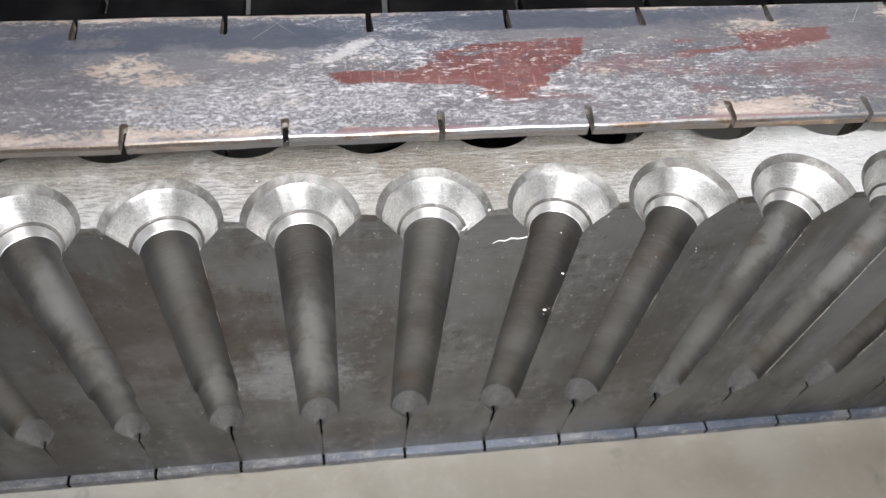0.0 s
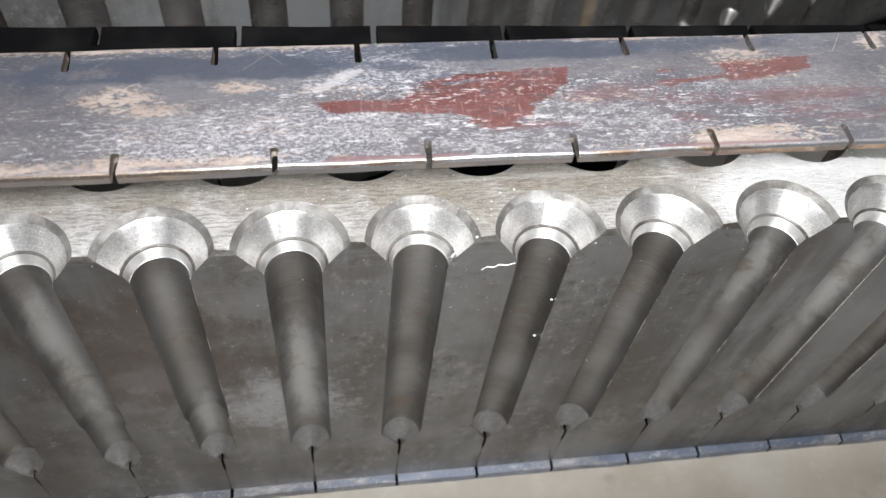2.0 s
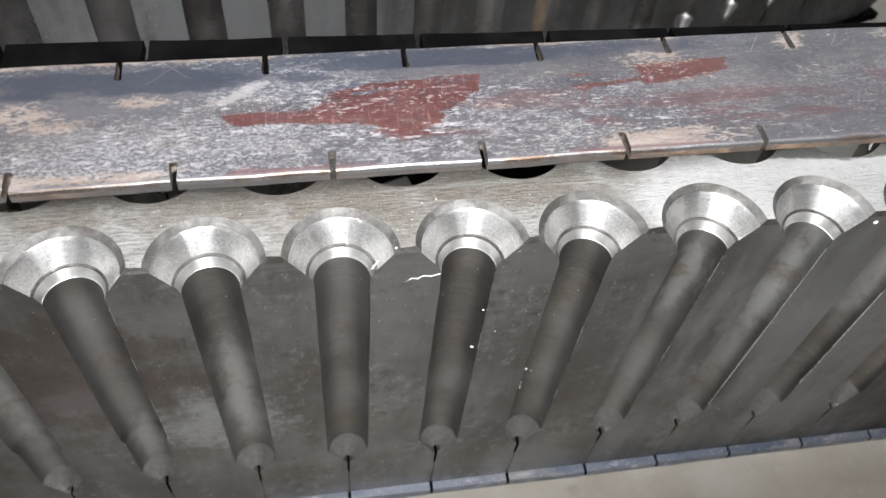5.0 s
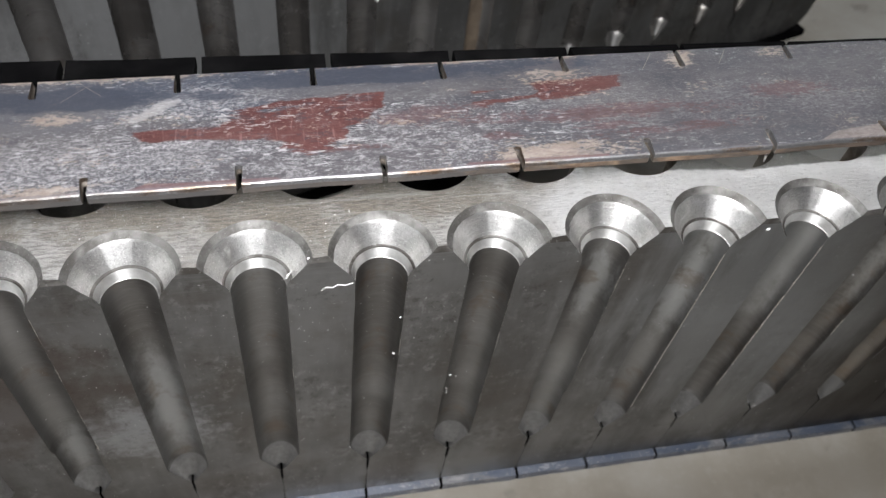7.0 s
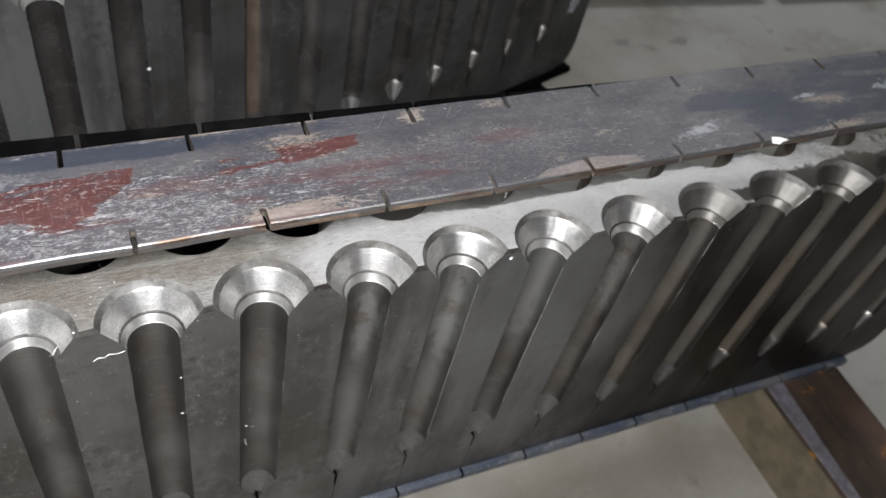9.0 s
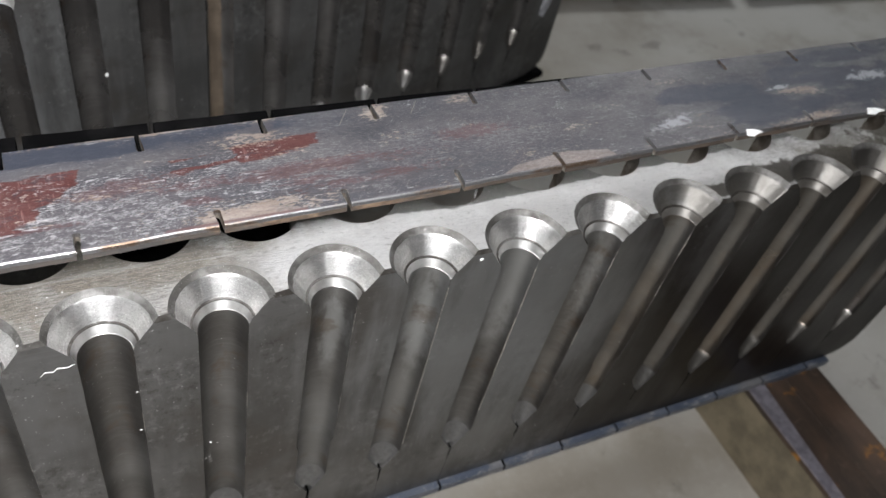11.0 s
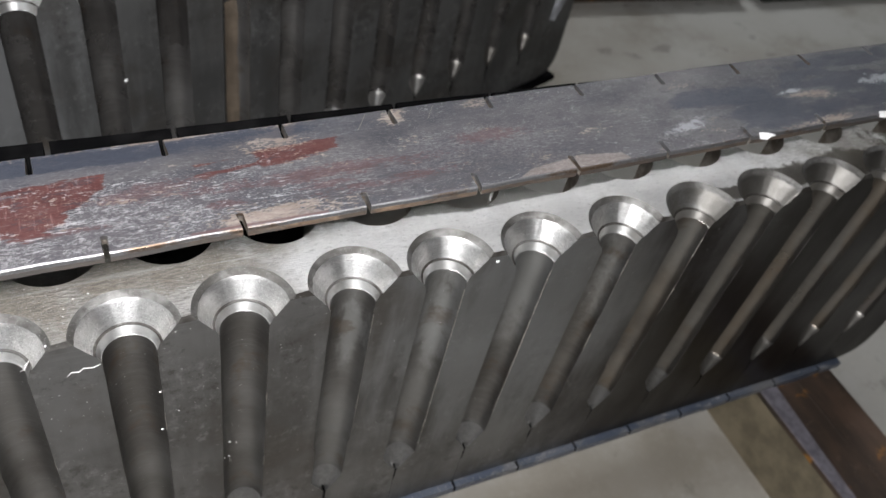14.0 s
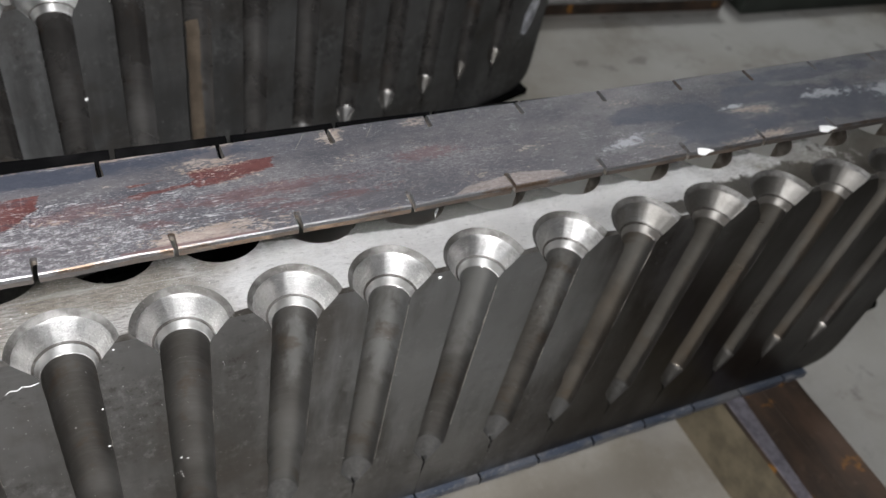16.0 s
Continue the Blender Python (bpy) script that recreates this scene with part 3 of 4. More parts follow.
    return n.done(col, rough, 0.2, n.bump(fleck, 0.4, 0.0005, n.bump(salt, 0.3, 0.0003)))


def plain_scale():
    """Blue-grey mill scale of the base strips."""
    n = Nodes("blue_grey_mill_scale")
    cloud = n.noise(22, 5, 0.6, (0.6, 1.4, 1))
    scrape = n.noise(120, 7, 0.75, (0.4, 1.0, 1))
    dust = n.noise(14, 5, 0.6, (1, 1, 1), (4, 4, 4))
    col = n.mix(n.band(cloud, 0.36, 0.64), (0.075, 0.092, 0.128), (0.15, 0.165, 0.20))
    col = n.mix(n.sum("MULTIPLY", n.band(scrape, 0.55, 0.64), 0.7), col, (0.42, 0.42, 0.43))
    col = n.mix(n.sum("MULTIPLY", n.band(n.sum("ADD", dust, n.sum("MULTIPLY", n.sum("SUBTRACT", scrape, 0.5), 0.5)), 0.5, 0.64), 0.55), col, (0.26, 0.25, 0.24))
    near = n.sum("ADD", n.spot((-0.25, 0.0, 0.0), (0.36, 1, 1)), n.sum("MULTIPLY", n.sum("SUBTRACT", scrape, 0.5), 1.2))
    col = n.mix(n.sum("MULTIPLY", n.band(near, 0.0, 0.5), 0.7), col, n.mix(n.band(scrape, 0.42, 0.6), (0.085, 0.085, 0.088), (0.19, 0.185, 0.18)))
    col = n.mix(n.sum("MULTIPLY", n.band(n.noise(500, 3, 0.6, shift=(1, 1, 6)), 0.62, 0.68), 0.7), col, (0.55, 0.54, 0.52))
    return n.done(col, 0.45, 0.4, n.bump(scrape, 0.3, 0.0006))


def shade_black():
    n = Nodes("shade_black_steel")
    # near-black base: deep shade under and between parts is put into the colour
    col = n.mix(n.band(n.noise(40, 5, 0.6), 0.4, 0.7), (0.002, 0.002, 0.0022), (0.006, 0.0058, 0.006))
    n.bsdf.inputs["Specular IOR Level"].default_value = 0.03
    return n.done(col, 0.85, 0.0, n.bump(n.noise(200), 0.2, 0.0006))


def worn_edge():
    n = Nodes("bare_steel_edge")
    rub = n.noise(60, 5, 0.7, (0.4, 1, 1))
    col = n.mix(n.band(rub, 0.46, 0.64), (0.23, 0.23, 0.235), (0.15, 0.105, 0.075))
    brown = n.sum("ADD", n.blot((-0.30, 0.2), (0.36, 1.0)), n.sum("MULTIPLY", n.sum("SUBTRACT", rub, 0.5), 1.2))
    col = n.mix(n.sum("MULTIPLY", n.band(brown, 0.0, 0.3), 0.85), col, (0.13, 0.098, 0.075))
    grit = n.noise(900, 4, 0.75)
    col = n.mix(n.sum("MULTIPLY", n.band(grit, 0.57, 0.66), 0.3), col, (0.60, 0.59, 0.57))
    col = n.mix(n.sum("MULTIPLY", n.band(grit, 0.46, 0.38), 0.25), col, (0.05, 0.044, 0.038))
    return n.done(col, 0.5, 0.85, n.bump(grit, 0.2, 0.0005))


def rusty_edge():
    n = Nodes("rusted_sheared_edge")
    rub = n.noise(110, 7, 0.75, (0.4, 1, 1))
    part_of = n.noise(9, 3, 0.5, (1, 0.1, 0.1), (0.37, 0, 0))
    col = n.mix(n.band(rub, 0.38, 0.62), (0.075, 0.049, 0.034), (0.25, 0.175, 0.120))
    col = n.mix(n.sum("MULTIPLY", n.band(n.noise(30, 6, 0.7, (1, 1, 2), (2, 0, 0)), 0.46, 0.58), 0.8), col, (0.052, 0.045, 0.040))
    col = n.mix(n.sum("MULTIPLY", n.band(part_of, 0.45, 0.55), 0.85), col, (0.07, 0.065, 0.062))
    grey = n.sum("ADD", n.blot((0.055, 0.2), (0.085, 1.0)), n.sum("MULTIPLY", n.sum("SUBTRACT", part_of, 0.5), 0.6))
    col = n.mix(n.sum("MULTIPLY", n.band(grey, 0.0, 0.15), 0.85), col, (0.06, 0.057, 0.056))
    far = n.sum("ADD", n.blot((0.58, 0.2), (0.34, 1.0)), n.sum("MULTIPLY", n.sum("SUBTRACT", rub, 0.5), 1.4))
    col = n.mix(n.sum("MULTIPLY", n.band(far, 0.0, 0.3), 0.75), col, (0.052, 0.044, 0.040))
    return n.done(col, 0.7, 0.1, n.bump(n.noise(300), 0.3, 0.0006))


def cut_steel():
    n = Nodes("sawn_slit_steel")
    rub = n.noise(200, 5, 0.7)
    col = n.mix(n.band(rub, 0.4, 0.65), (0.17, 0.145, 0.12), (0.42, 0.38, 0.335))
    return n.done(col, 0.5, 0.6, n.bump(rub, 0.2, 0.0004))


def concrete():
    n = Nodes("worn_concrete")
    big = n.noise(1.6, 5, 0.6)
    mid = n.noise(7, 6, 0.65)
    fine = n.noise(120, 6, 0.7)
    col = n.mix(n.band(big, 0.35, 0.65), (0.30, 0.275, 0.235), (0.43, 0.42, 0.395))
    col = n.mix(n.sum("MULTIPLY", n.band(mid, 0.48, 0.70), 0.65), col, (0.225, 0.20, 0.16))
    col = n.mix(n.sum("MULTIPLY", n.band(fine, 0.5, 0.75), 0.25), col, (0.5, 0.49, 0.46))
    # brown grime and contact shade along the foot, put into the floor colour
    grime_shade = n.sum("ADD", n.blots([((0.30, 0.20), (0.62, 0.075), 0), ((-0.2, 0.18), (0.4, 0.06), 0)]), n.sum("MULTIPLY", n.sum("SUBTRACT", n.noise(13, 6, 0.62, shift=(9, 1, 0)), 0.5), 1.6))
    col = n.mix(n.sum("MULTIPLY", n.band(grime_shade, 0.0, 0.7), 0.5), col, (0.155, 0.132, 0.10))
    spots = n.noise(16, 4, 0.6, shift=(4, 7, 0))
    col = n.mix(n.sum("MULTIPLY", n.band(spots, 0.60, 0.70), 0.6), col, (0.14, 0.13, 0.11))
    return n.done(col, 0.6, 0.0, n.bump(fine, 0.2, 0.001))


def rusty_beam():
    n = Nodes("rusted_brown_beam")
    big = n.noise(14, 5, 0.6, (1, 0.35, 1))
    fine = n.noise(110, 6, 0.7)
    col = n.mix(n.band(big, 0.35, 0.65), (0.035, 0.026, 0.02), (0.10, 0.062, 0.042))
    col = n.mix(n.sum("MULTIPLY", n.band(n.noise(24, 4, 0.6, shift=(1, 4, 0)), 0.6, 0.68), 0.9), col, (0.36, 0.16, 0.03))
    col = n.mix(n.sum("MULTIPLY", n.band(fine, 0.55, 0.75), 0.4), col, (0.17, 0.12, 0.09))
    return n.done(col, 0.6, 0.15, n.bump(fine, 0.3, 0.001))


def plain(name, colour, rough=0.6, metal=0.0, grain=60, spread=0.25):
    n = Nodes(name)
    low = tuple(c * (1 - spread) for c in colour)
    high = tuple(min(1, c * (1 + spread)) for c in colour)
    tone = n.noise(grain, 5, 0.65)
    return n.done(n.mix(n.band(tone, 0.35, 0.65), low, high), rough, metal, n.bump(tone, 0.15, 0.0006))


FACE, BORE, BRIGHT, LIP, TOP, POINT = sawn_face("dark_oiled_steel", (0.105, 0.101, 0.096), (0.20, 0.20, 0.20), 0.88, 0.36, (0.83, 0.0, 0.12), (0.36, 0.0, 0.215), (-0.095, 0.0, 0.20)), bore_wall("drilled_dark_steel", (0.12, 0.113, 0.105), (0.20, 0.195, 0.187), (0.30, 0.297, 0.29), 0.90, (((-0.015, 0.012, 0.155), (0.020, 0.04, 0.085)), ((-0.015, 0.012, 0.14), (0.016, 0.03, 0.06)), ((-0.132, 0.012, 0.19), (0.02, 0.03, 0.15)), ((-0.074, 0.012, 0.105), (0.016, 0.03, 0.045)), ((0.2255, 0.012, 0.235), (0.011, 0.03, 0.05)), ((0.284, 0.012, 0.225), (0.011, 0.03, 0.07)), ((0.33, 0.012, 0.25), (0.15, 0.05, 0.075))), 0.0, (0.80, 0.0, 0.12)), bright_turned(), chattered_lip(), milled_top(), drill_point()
REAR_BORE = bore_wall("drilled_grey_steel", (0.085, 0.08, 0.076), (0.18, 0.175, 0.17), (0.30, 0.295, 0.29), 0.72, (), 0.03)
BEVEL = front_bevel()
NECK, BACK_BORE = bright_neck(), back_bore()
BURR = plain("bright_torn_steel", (0.62, 0.60, 0.55), 0.3, 0.85, 900, 0.5)
# same steel as in front, toned apart for the light the rear block gets
REAR_FACE = sawn_face("rear_grey_steel", (0.064, 0.064, 0.063), (0.13, 0.13, 0.129), 0.45, 0.42, (-0.9, 0.0, 0.1), (0.0, 0.0, 0.17), (-2.0, 0.0, 0.2))
BAR, STRIP, BLACK, EDGE, RUST, CUT = bar_top(), plain_scale(), shade_black(), worn_edge(), rusty_edge(), cut_steel()
FLOOR, BEAM = concrete(), rusty_beam()
WALL = plain("grey_painted_wall", (0.24, 0.245, 0.25), 0.8, 0, 3, 0.12)
CEILING = plain("grey_ceiling_sheet", (0.22, 0.22, 0.22), 0.8, 0, 2, 0.1)
OLIVE = plain("olive_grimy_steel", (0.165, 0.138, 0.092), 0.6, 0.1, 30)
LAVENDER = plain("bare_rubbed_steel", (0.26, 0.245, 0.28), 0.4, 0.5, 80)
RUBBED = plain("rubbed_white_paint", (0.42, 0.43, 0.46), 0.6, 0, 70, 0.45)
WHITE = plain("white_paint_chip", (0.85, 0.85, 0.84), 0.6, 0, 200, 0.08)
TAN = plain("dry_tan_grease", (0.115, 0.09, 0.066), 0.6, 0, 60)
FIXTURE = plain("white_enamel_steel", (0.75, 0.75, 0.75), 0.5, 0, 40, 0.05)


# ---- building helpers ----
def mesh_of(name, verts, faces, materials, slots=None, smooth=None):
    me = bpy.data.meshes.new(name)
    me.from_pydata(verts, [], faces)
    for m in materials:
        me.materials.append(m)
    if slots:
        me.polygons.foreach_set("material_index", slots)
    if smooth:
        me.polygons.foreach_set("use_smooth", smooth)
    me.update()
    return me


def under(name, me, parent, label=""):
    ob = new(name, me)
    ob.parent = parent
    return tagged(ob, label)


def part(name, bm, material, parent, label=""):
    me = bpy.data.meshes.new(name)
    bm.to_mesh(me)
    bm.free()
    me.materials.append(material)
    return under(name, me, parent, label)


def box(x0, x1, y0, y1, z0, z1, bevel=0.0):
    bm = bmesh.new()
    bmesh.ops.create_cube(bm, size=1)
    for v in bm.verts:
        v.co = ((x0 + x1) / 2 + v.co.x * (x1 - x0), (y0 + y1) / 2 + v.co.y * (y1 - y0), (z0 + z1) / 2 + v.co.z * (z1 - z0))
    if bevel:
        bmesh.ops.bevel(bm, geom=bm.edges[:], offset=bevel, segments=2, affect="EDGES", profile=0.6)
    return bm


def structure(name, bm, material, label=""):
    me = bpy.data.meshes.new(name)
    bm.to_mesh(me)
    bm.free()
    me.materials.append(material)
    return tagged(new(name, me), label, "", "", "structure")


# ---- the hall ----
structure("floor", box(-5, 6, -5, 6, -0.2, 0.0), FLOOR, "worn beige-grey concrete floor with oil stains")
# unseen walls and ceiling close the space; dark to keep steel reflections dim
structure("wall_north", box(-5, 6, 6, 6.2, 0, 4.2), WALL, "plain grey wall")
structure("wall_south", box(-5, 6, -5.2, -5, 0, 4.2), WALL, "plain grey wall")
structure("wall_west", box(-5.2, -5, -5.2, 6.2, 0, 4.2), WALL, "plain grey wall")
structure("wall_east", box(6, 6.2, -5.2, 6.2, 0, 4.2), WALL, "plain grey wall")
structure("ceiling", box(-5.2, 6.2, -5.2, 6.2, 4.2, 4.4), CEILING, "pale sheet ceiling")

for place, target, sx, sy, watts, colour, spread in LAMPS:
    lamp = bpy.data.lights.new("added_lamp", "AREA")
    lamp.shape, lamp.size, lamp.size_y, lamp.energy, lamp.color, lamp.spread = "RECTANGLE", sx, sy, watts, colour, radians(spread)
    ob = new("added_lamp", lamp)
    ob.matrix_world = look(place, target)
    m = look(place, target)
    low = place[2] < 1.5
    # housings of the added lamps, all out of view
    holder = tagged(new("torch_stand_in" if low else "fill_light_housing"), "unseen stand-in for a torch at the camera, small housing on a rod" if low else "unseen fill light added in a white steel housing", "light", "" if low else "ceiling lights")
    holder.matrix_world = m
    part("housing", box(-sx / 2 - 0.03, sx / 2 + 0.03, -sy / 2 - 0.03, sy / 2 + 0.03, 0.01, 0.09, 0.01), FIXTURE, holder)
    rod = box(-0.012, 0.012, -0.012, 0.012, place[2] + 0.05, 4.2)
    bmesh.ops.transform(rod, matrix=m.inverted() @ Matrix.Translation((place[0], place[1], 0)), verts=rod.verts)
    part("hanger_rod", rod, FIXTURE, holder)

# ---- drilled blocks ----
PITCH, BORE_R, HEIGHT, THICK = 0.0586, 0.013, 0.295, 0.0605
FIRST = 0.0435


def block_side(xs, x_left, x_right, side, seed, levels):
    """The bored face: for each level a row of points along x. Returns rows of (x, depth) and the band that each level belongs to."""
    rnd = random.Random(seed)
    holes = [dict(x=x, tip=0.052 + rnd.uniform(-0.002, 0.002), slit=rnd.uniform(0.0004, 0.0008), step=rnd.random() < 0.12, ph=rnd.uniform(0, 50)) for x in xs]
    for hole in holes:
        if side == 0 and abs(hole["x"] + 0.0737) < 0.01:
            hole["step"] = True
        if 0.03 < hole["x"] < 0.24:
            hole["slit"] = 0.0008
    count = 38
    chatter = [[rnd.uniform(-1, 1) for k in range(count + 1)] for hole in holes]
    rows = []
    for z, kind, radius in levels:
        row = []
        lift = 0.032
        drop = lift - math.sqrt(max(0.0, lift * lift - max(0.0, lift - z) ** 2)) if z < lift else 0.0
        row.append((x_left + drop, 0.0))
        for hole, rattle in zip(holes, chatter):
            wob = noise.noise((hole["ph"], z * 60, side)) * 0.00018 + noise.noise((hole["ph"], z * 900, 7)) * 0.00022
            r = radius
            if kind == "slot":
                pass
            elif kind == "cone":
                r = radius * (1 + wob * 30)
            elif kind == "bore":
                r = radius + wob - (0.0017 if hole["step"] and z < 0.125 else 0.0)
            elif kind in ("neck", "groove", "sink", "lip"):
                r = radius + wob * 0.5
            if side == 1 and z > HEIGHT - 0.09:
                r = 0.0246 + wob        # deep straight counterbore
            for k in range(count + 1):
                a = math.pi * (min(max(k - 1, 0), count - 2) / (count - 2))
                if k == 1:
                    a = radians(2.2)
                if k == count - 1:
                    a = math.pi - radians(2.2)
                c, s = math.cos(a), math.sin(a)
                if kind == "slot":
                    w = hole["slit"] * (0.18 if z < 0.04 else 1.1)
                    px = -w * math.copysign(abs(c) ** 0.25, c)
                    py = 0.009 * abs(s) ** 0.25
                else:
                    rag = 1 + (noise.noise((hole["x"] * 40, z * 500, c * 2)) * 0.012 if k in (0, count) else 0)
                    q = r + (rattle[k] * 0.00026 if side == 0 and kind == "sink" and 0.0175 < r < 0.0238 else 0.0)
                    px, py = -q * c * rag, q * s
                row.append((hole["x"] + px, py))
        row.append((x_right - drop, 0.0))
        if z > BEVEL_FROM[0]:
            up = (z - BEVEL_FROM[0]) / (HEIGHT - BEVEL_FROM[0])
            row = [(x, max(d, up * (0.0013 + 0.0010 * noise.noise((x * 110, side, 4)) + 0.0005 * noise.noise((x * 420, side, 6))))) for x, d in row]
        rows.append(row)
    return rows, count


BEVEL_FROM = [0.0]


def block_levels():
    levels = [(0.0, "slot", 0), (0.006, "slot", 0), (0.012, "slot", 0), (0.02, "slot", 0), (0.036, "slot", 0), (0.044, "slot", 0), (0.0550, "slot", 0)]
    for k in range(1, 6):
        f = k / 5
        levels.append((0.0550 + 0.0205 * f, "cone", 0.0010 + 0.0108 * f ** 0.92))
    top = HEIGHT - 0.0205
    levels.append((0.0764, "bore", 0.0125))
    for k in range(1, 61):
        levels.append((0.0765 + (top - 0.0765) * k / 60, "bore", BORE_R))
    for f, r in ((0.0002, 0.01325), (0.0022, 0.0138), (0.0040, 0.0144), (0.0056, 0.0149)):
        levels.append((top + f, "neck", r))
    levels.append((top + 0.0057, "groove", 0.0156))
    levels.append((top + 0.0064, "groove", 0.0162))
    levels.append((top + 0.0067, "sink", 0.0164))
    for k in range(1, 6):
        f = k / 5
        levels.append((top + 0.0067 + (HEIGHT - top - 0.0099) * f, "sink", 0.0164 + (0.0233 - 0.0164) * f))
    levels.append((HEIGHT - 0.0027, "lip", 0.0239))
    levels.append((HEIGHT - 0.0010, "lip", 0.0254))
    BEVEL_FROM[0] = HEIGHT - 0.0034
    levels.append((HEIGHT, "lip", 0.0262))
    return levels


def drilled_block(x_left, x_right, front_xs, back_xs, seed, skin, wall):
    """One block, front face at y=0, back at y=THICK, standing on z=0."""
    levels = block_levels()
    verts, faces, slots, smooth = [], [], [], []

    def quad(face, slot, soft):
        faces.append(face)
        slots.append(slot)
        smooth.append(soft)

    grids = []
    for side, xs in ((0, front_xs), (1, back_xs)):
        rows, count = block_side(xs, x_left, x_right, side, seed + side, levels)
        index = []
        for (z, _, _), row in zip(levels, rows):
            ids = []
            for x, d in row:
                ids.append(len(verts))
                verts.append((x, d if side == 0 else THICK - d, z))
            index.append(ids)
        grids.append(index)
        wide = len(index[0])
        for j in range(len(levels) - 1):
            kind = levels[j + 1][1]
            for i in range(wide - 1):
                a, b, c, d = index[j][i], index[j][i + 1], index[j + 1][i + 1], index[j + 1][i]
                on_arc = (i - 1) % (count + 1) != count and 1 <= i < wide - 2
                slot = 6 if levels[j + 1][0] > BEVEL_FROM[0] + 0.0005 and side == 0 else 0
                if on_arc:
                    k = (i - 1) % (count + 1)
                    burr = side == 0 and k == count - 1 and kind == "bore" and noise.noise((i // (count + 1) * 3.7, levels[j][0] * 14, seed)) > -0.12
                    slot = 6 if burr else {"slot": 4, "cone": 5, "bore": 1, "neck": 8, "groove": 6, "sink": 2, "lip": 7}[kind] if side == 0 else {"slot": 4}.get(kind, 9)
                quad((a, b, c, d) if side == 0 else (d, c, b, a), slot, on_arc)
        top = index[-1]
        mids = []
        for v in top:
            mids.append(len(verts))
            verts.append((verts[v][0], THICK / 2, HEIGHT))
        for i in range(wide - 1):
            f = (top[i], top[i + 1], mids[i + 1], mids[i])
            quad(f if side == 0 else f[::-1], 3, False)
        low = index[0]
        mids = []
        for v in low:
            mids.append(len(verts))
            verts.append((verts[v][0], THICK / 2, 0.0))
        for i in range(wide - 1):
            f = (low[i], mids[i], mids[i + 1], low[i + 1])
            quad(f if side == 0 else f[::-1], 0, False)
    front, back = grids
    for j in range(len(levels) - 1):
        quad((front[j][-1], back[j][-1], back[j + 1][-1], front[j + 1][-1]), 0, True)
        quad((front[j][0], front[j + 1][0], back[j + 1][0], back[j][0]), 0, True)
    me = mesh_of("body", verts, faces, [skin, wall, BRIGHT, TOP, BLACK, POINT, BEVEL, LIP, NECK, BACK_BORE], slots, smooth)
    layer = me.uv_layers.new(name="upward")
    order = np.zeros(len(me.loops), dtype=np.int32)
    me.loops.foreach_get("vertex_index", order)
    flat = np.array([(v[2], v[0]) for v in verts])[order]
    layer.data.foreach_set("uv", flat.ravel())
    bm = bmesh.new()
    bm.from_mesh(me)
    for e in bm.edges:
        if len(e.link_faces) == 2 and e.calc_face_angle(0) > radians(32):
            e.smooth = False
    bm.to_mesh(me)
    bm.free()
    return me


def slotted_bar(x_left, x_right, y_near, y_far, z_low, z_top, near_xs, far_xs, near_len, far_len, slit, seed, chamfer=0.0008):
    """A flat bar with saw cuts along both edges. Slots: 0 top, 1 worn edge, 2 sheared side."""
    rnd = random.Random(seed)
    ring = []

    def edge(x0, x1, y, sign):
        n = max(2, int(abs(x1 - x0) / 0.008))
        for k in range(n + 1):
            x = x0 + (x1 - x0) * k / n
            j = noise.noise((x * 25, y * 50, seed)) * 0.0007 + noise.noise((x * 160, y * 50, seed + 3)) * 0.00025
            ring.append((x, y + j, sign, 0.0))

    def run(x0, x1, y, cuts, length, sign):
        way = 1 if x1 > x0 else -1
        here = x0
        for c in sorted(cuts, reverse=way < 0):
            if not min(x0, x1) + 0.005 < c < max(x0, x1) - 0.005:
                continue
            lean = rnd.uniform(-0.0004, 0.0004)
            deep = length * rnd.uniform(0.92, 1.06)
            edge(here, c - way * slit / 2, y, sign)
            ring.append((c - way * slit / 2 + lean, y + sign * deep * 0.93, 0, -way * 0.0005))
            ring.append((c - way * slit * 0.2 + lean, y + sign * deep, 0, -way * 0.0005))
            ring.append((c + way * slit * 0.2 + lean, y + sign * deep, 0, way * 0.0005))
            ring.append((c + way * slit / 2 + lean, y + sign * deep * 0.93, 0, way * 0.0005))
            here = c + way * slit / 2
        edge(here, x1, y, sign)

    run(x_left, x_right, y_near, near_xs, near_len, 1)
    run(x_right, x_left, y_far, far_xs, far_len, -1)
    n = len(ring)
    drop = min(chamfer * 2.2, (z_top - z_low) * 0.6)
    levels = [(1.0, 1.0, z_top), (0.4, 0.5, z_top - drop * 0.25), (0.0, 0.0, z_top - drop), (0.0, 0.0, z_low)]
    verts = [(x + d * k, y + s * chamfer * q, z) for q, k, z in levels for x, y, s, d in ring]
    faces, slots = [tuple(range(n)), tuple(range(4 * n - 1, 3 * n - 1, -1))], [0, 2]
    for i in range(n):
        k = (i + 1) % n
        for level in range(3):
            faces.append((i + level * n, i + (level + 1) * n, k + (level + 1) * n, k + level * n))
            slots.append(1 if level < 2 else 2 if ring[i][2] and ring[k][2] else 3)
    return verts, faces, slots


BASE_Z = 0.087          # top of the bearer
BLOCK_Z = 0.095         # top of the base strip
BLOCK_TILT = 0.5        # degrees by which the front block leans to its far end
LEFT, RIGHT = -0.5, 0.807
FRONT_Y = 0.2125
DRIFT = {1: 0.0006, 2: -0.0010, 4: -0.0022, 5: -0.0020}     # drilled a little off the even pitch
front_xs = [FIRST + PITCH * k + DRIFT.get(k, 0.0) for k in range(-9, 13)]
back_xs = [0.0760 + 0.0577 * k for k in range(-9, 12)]

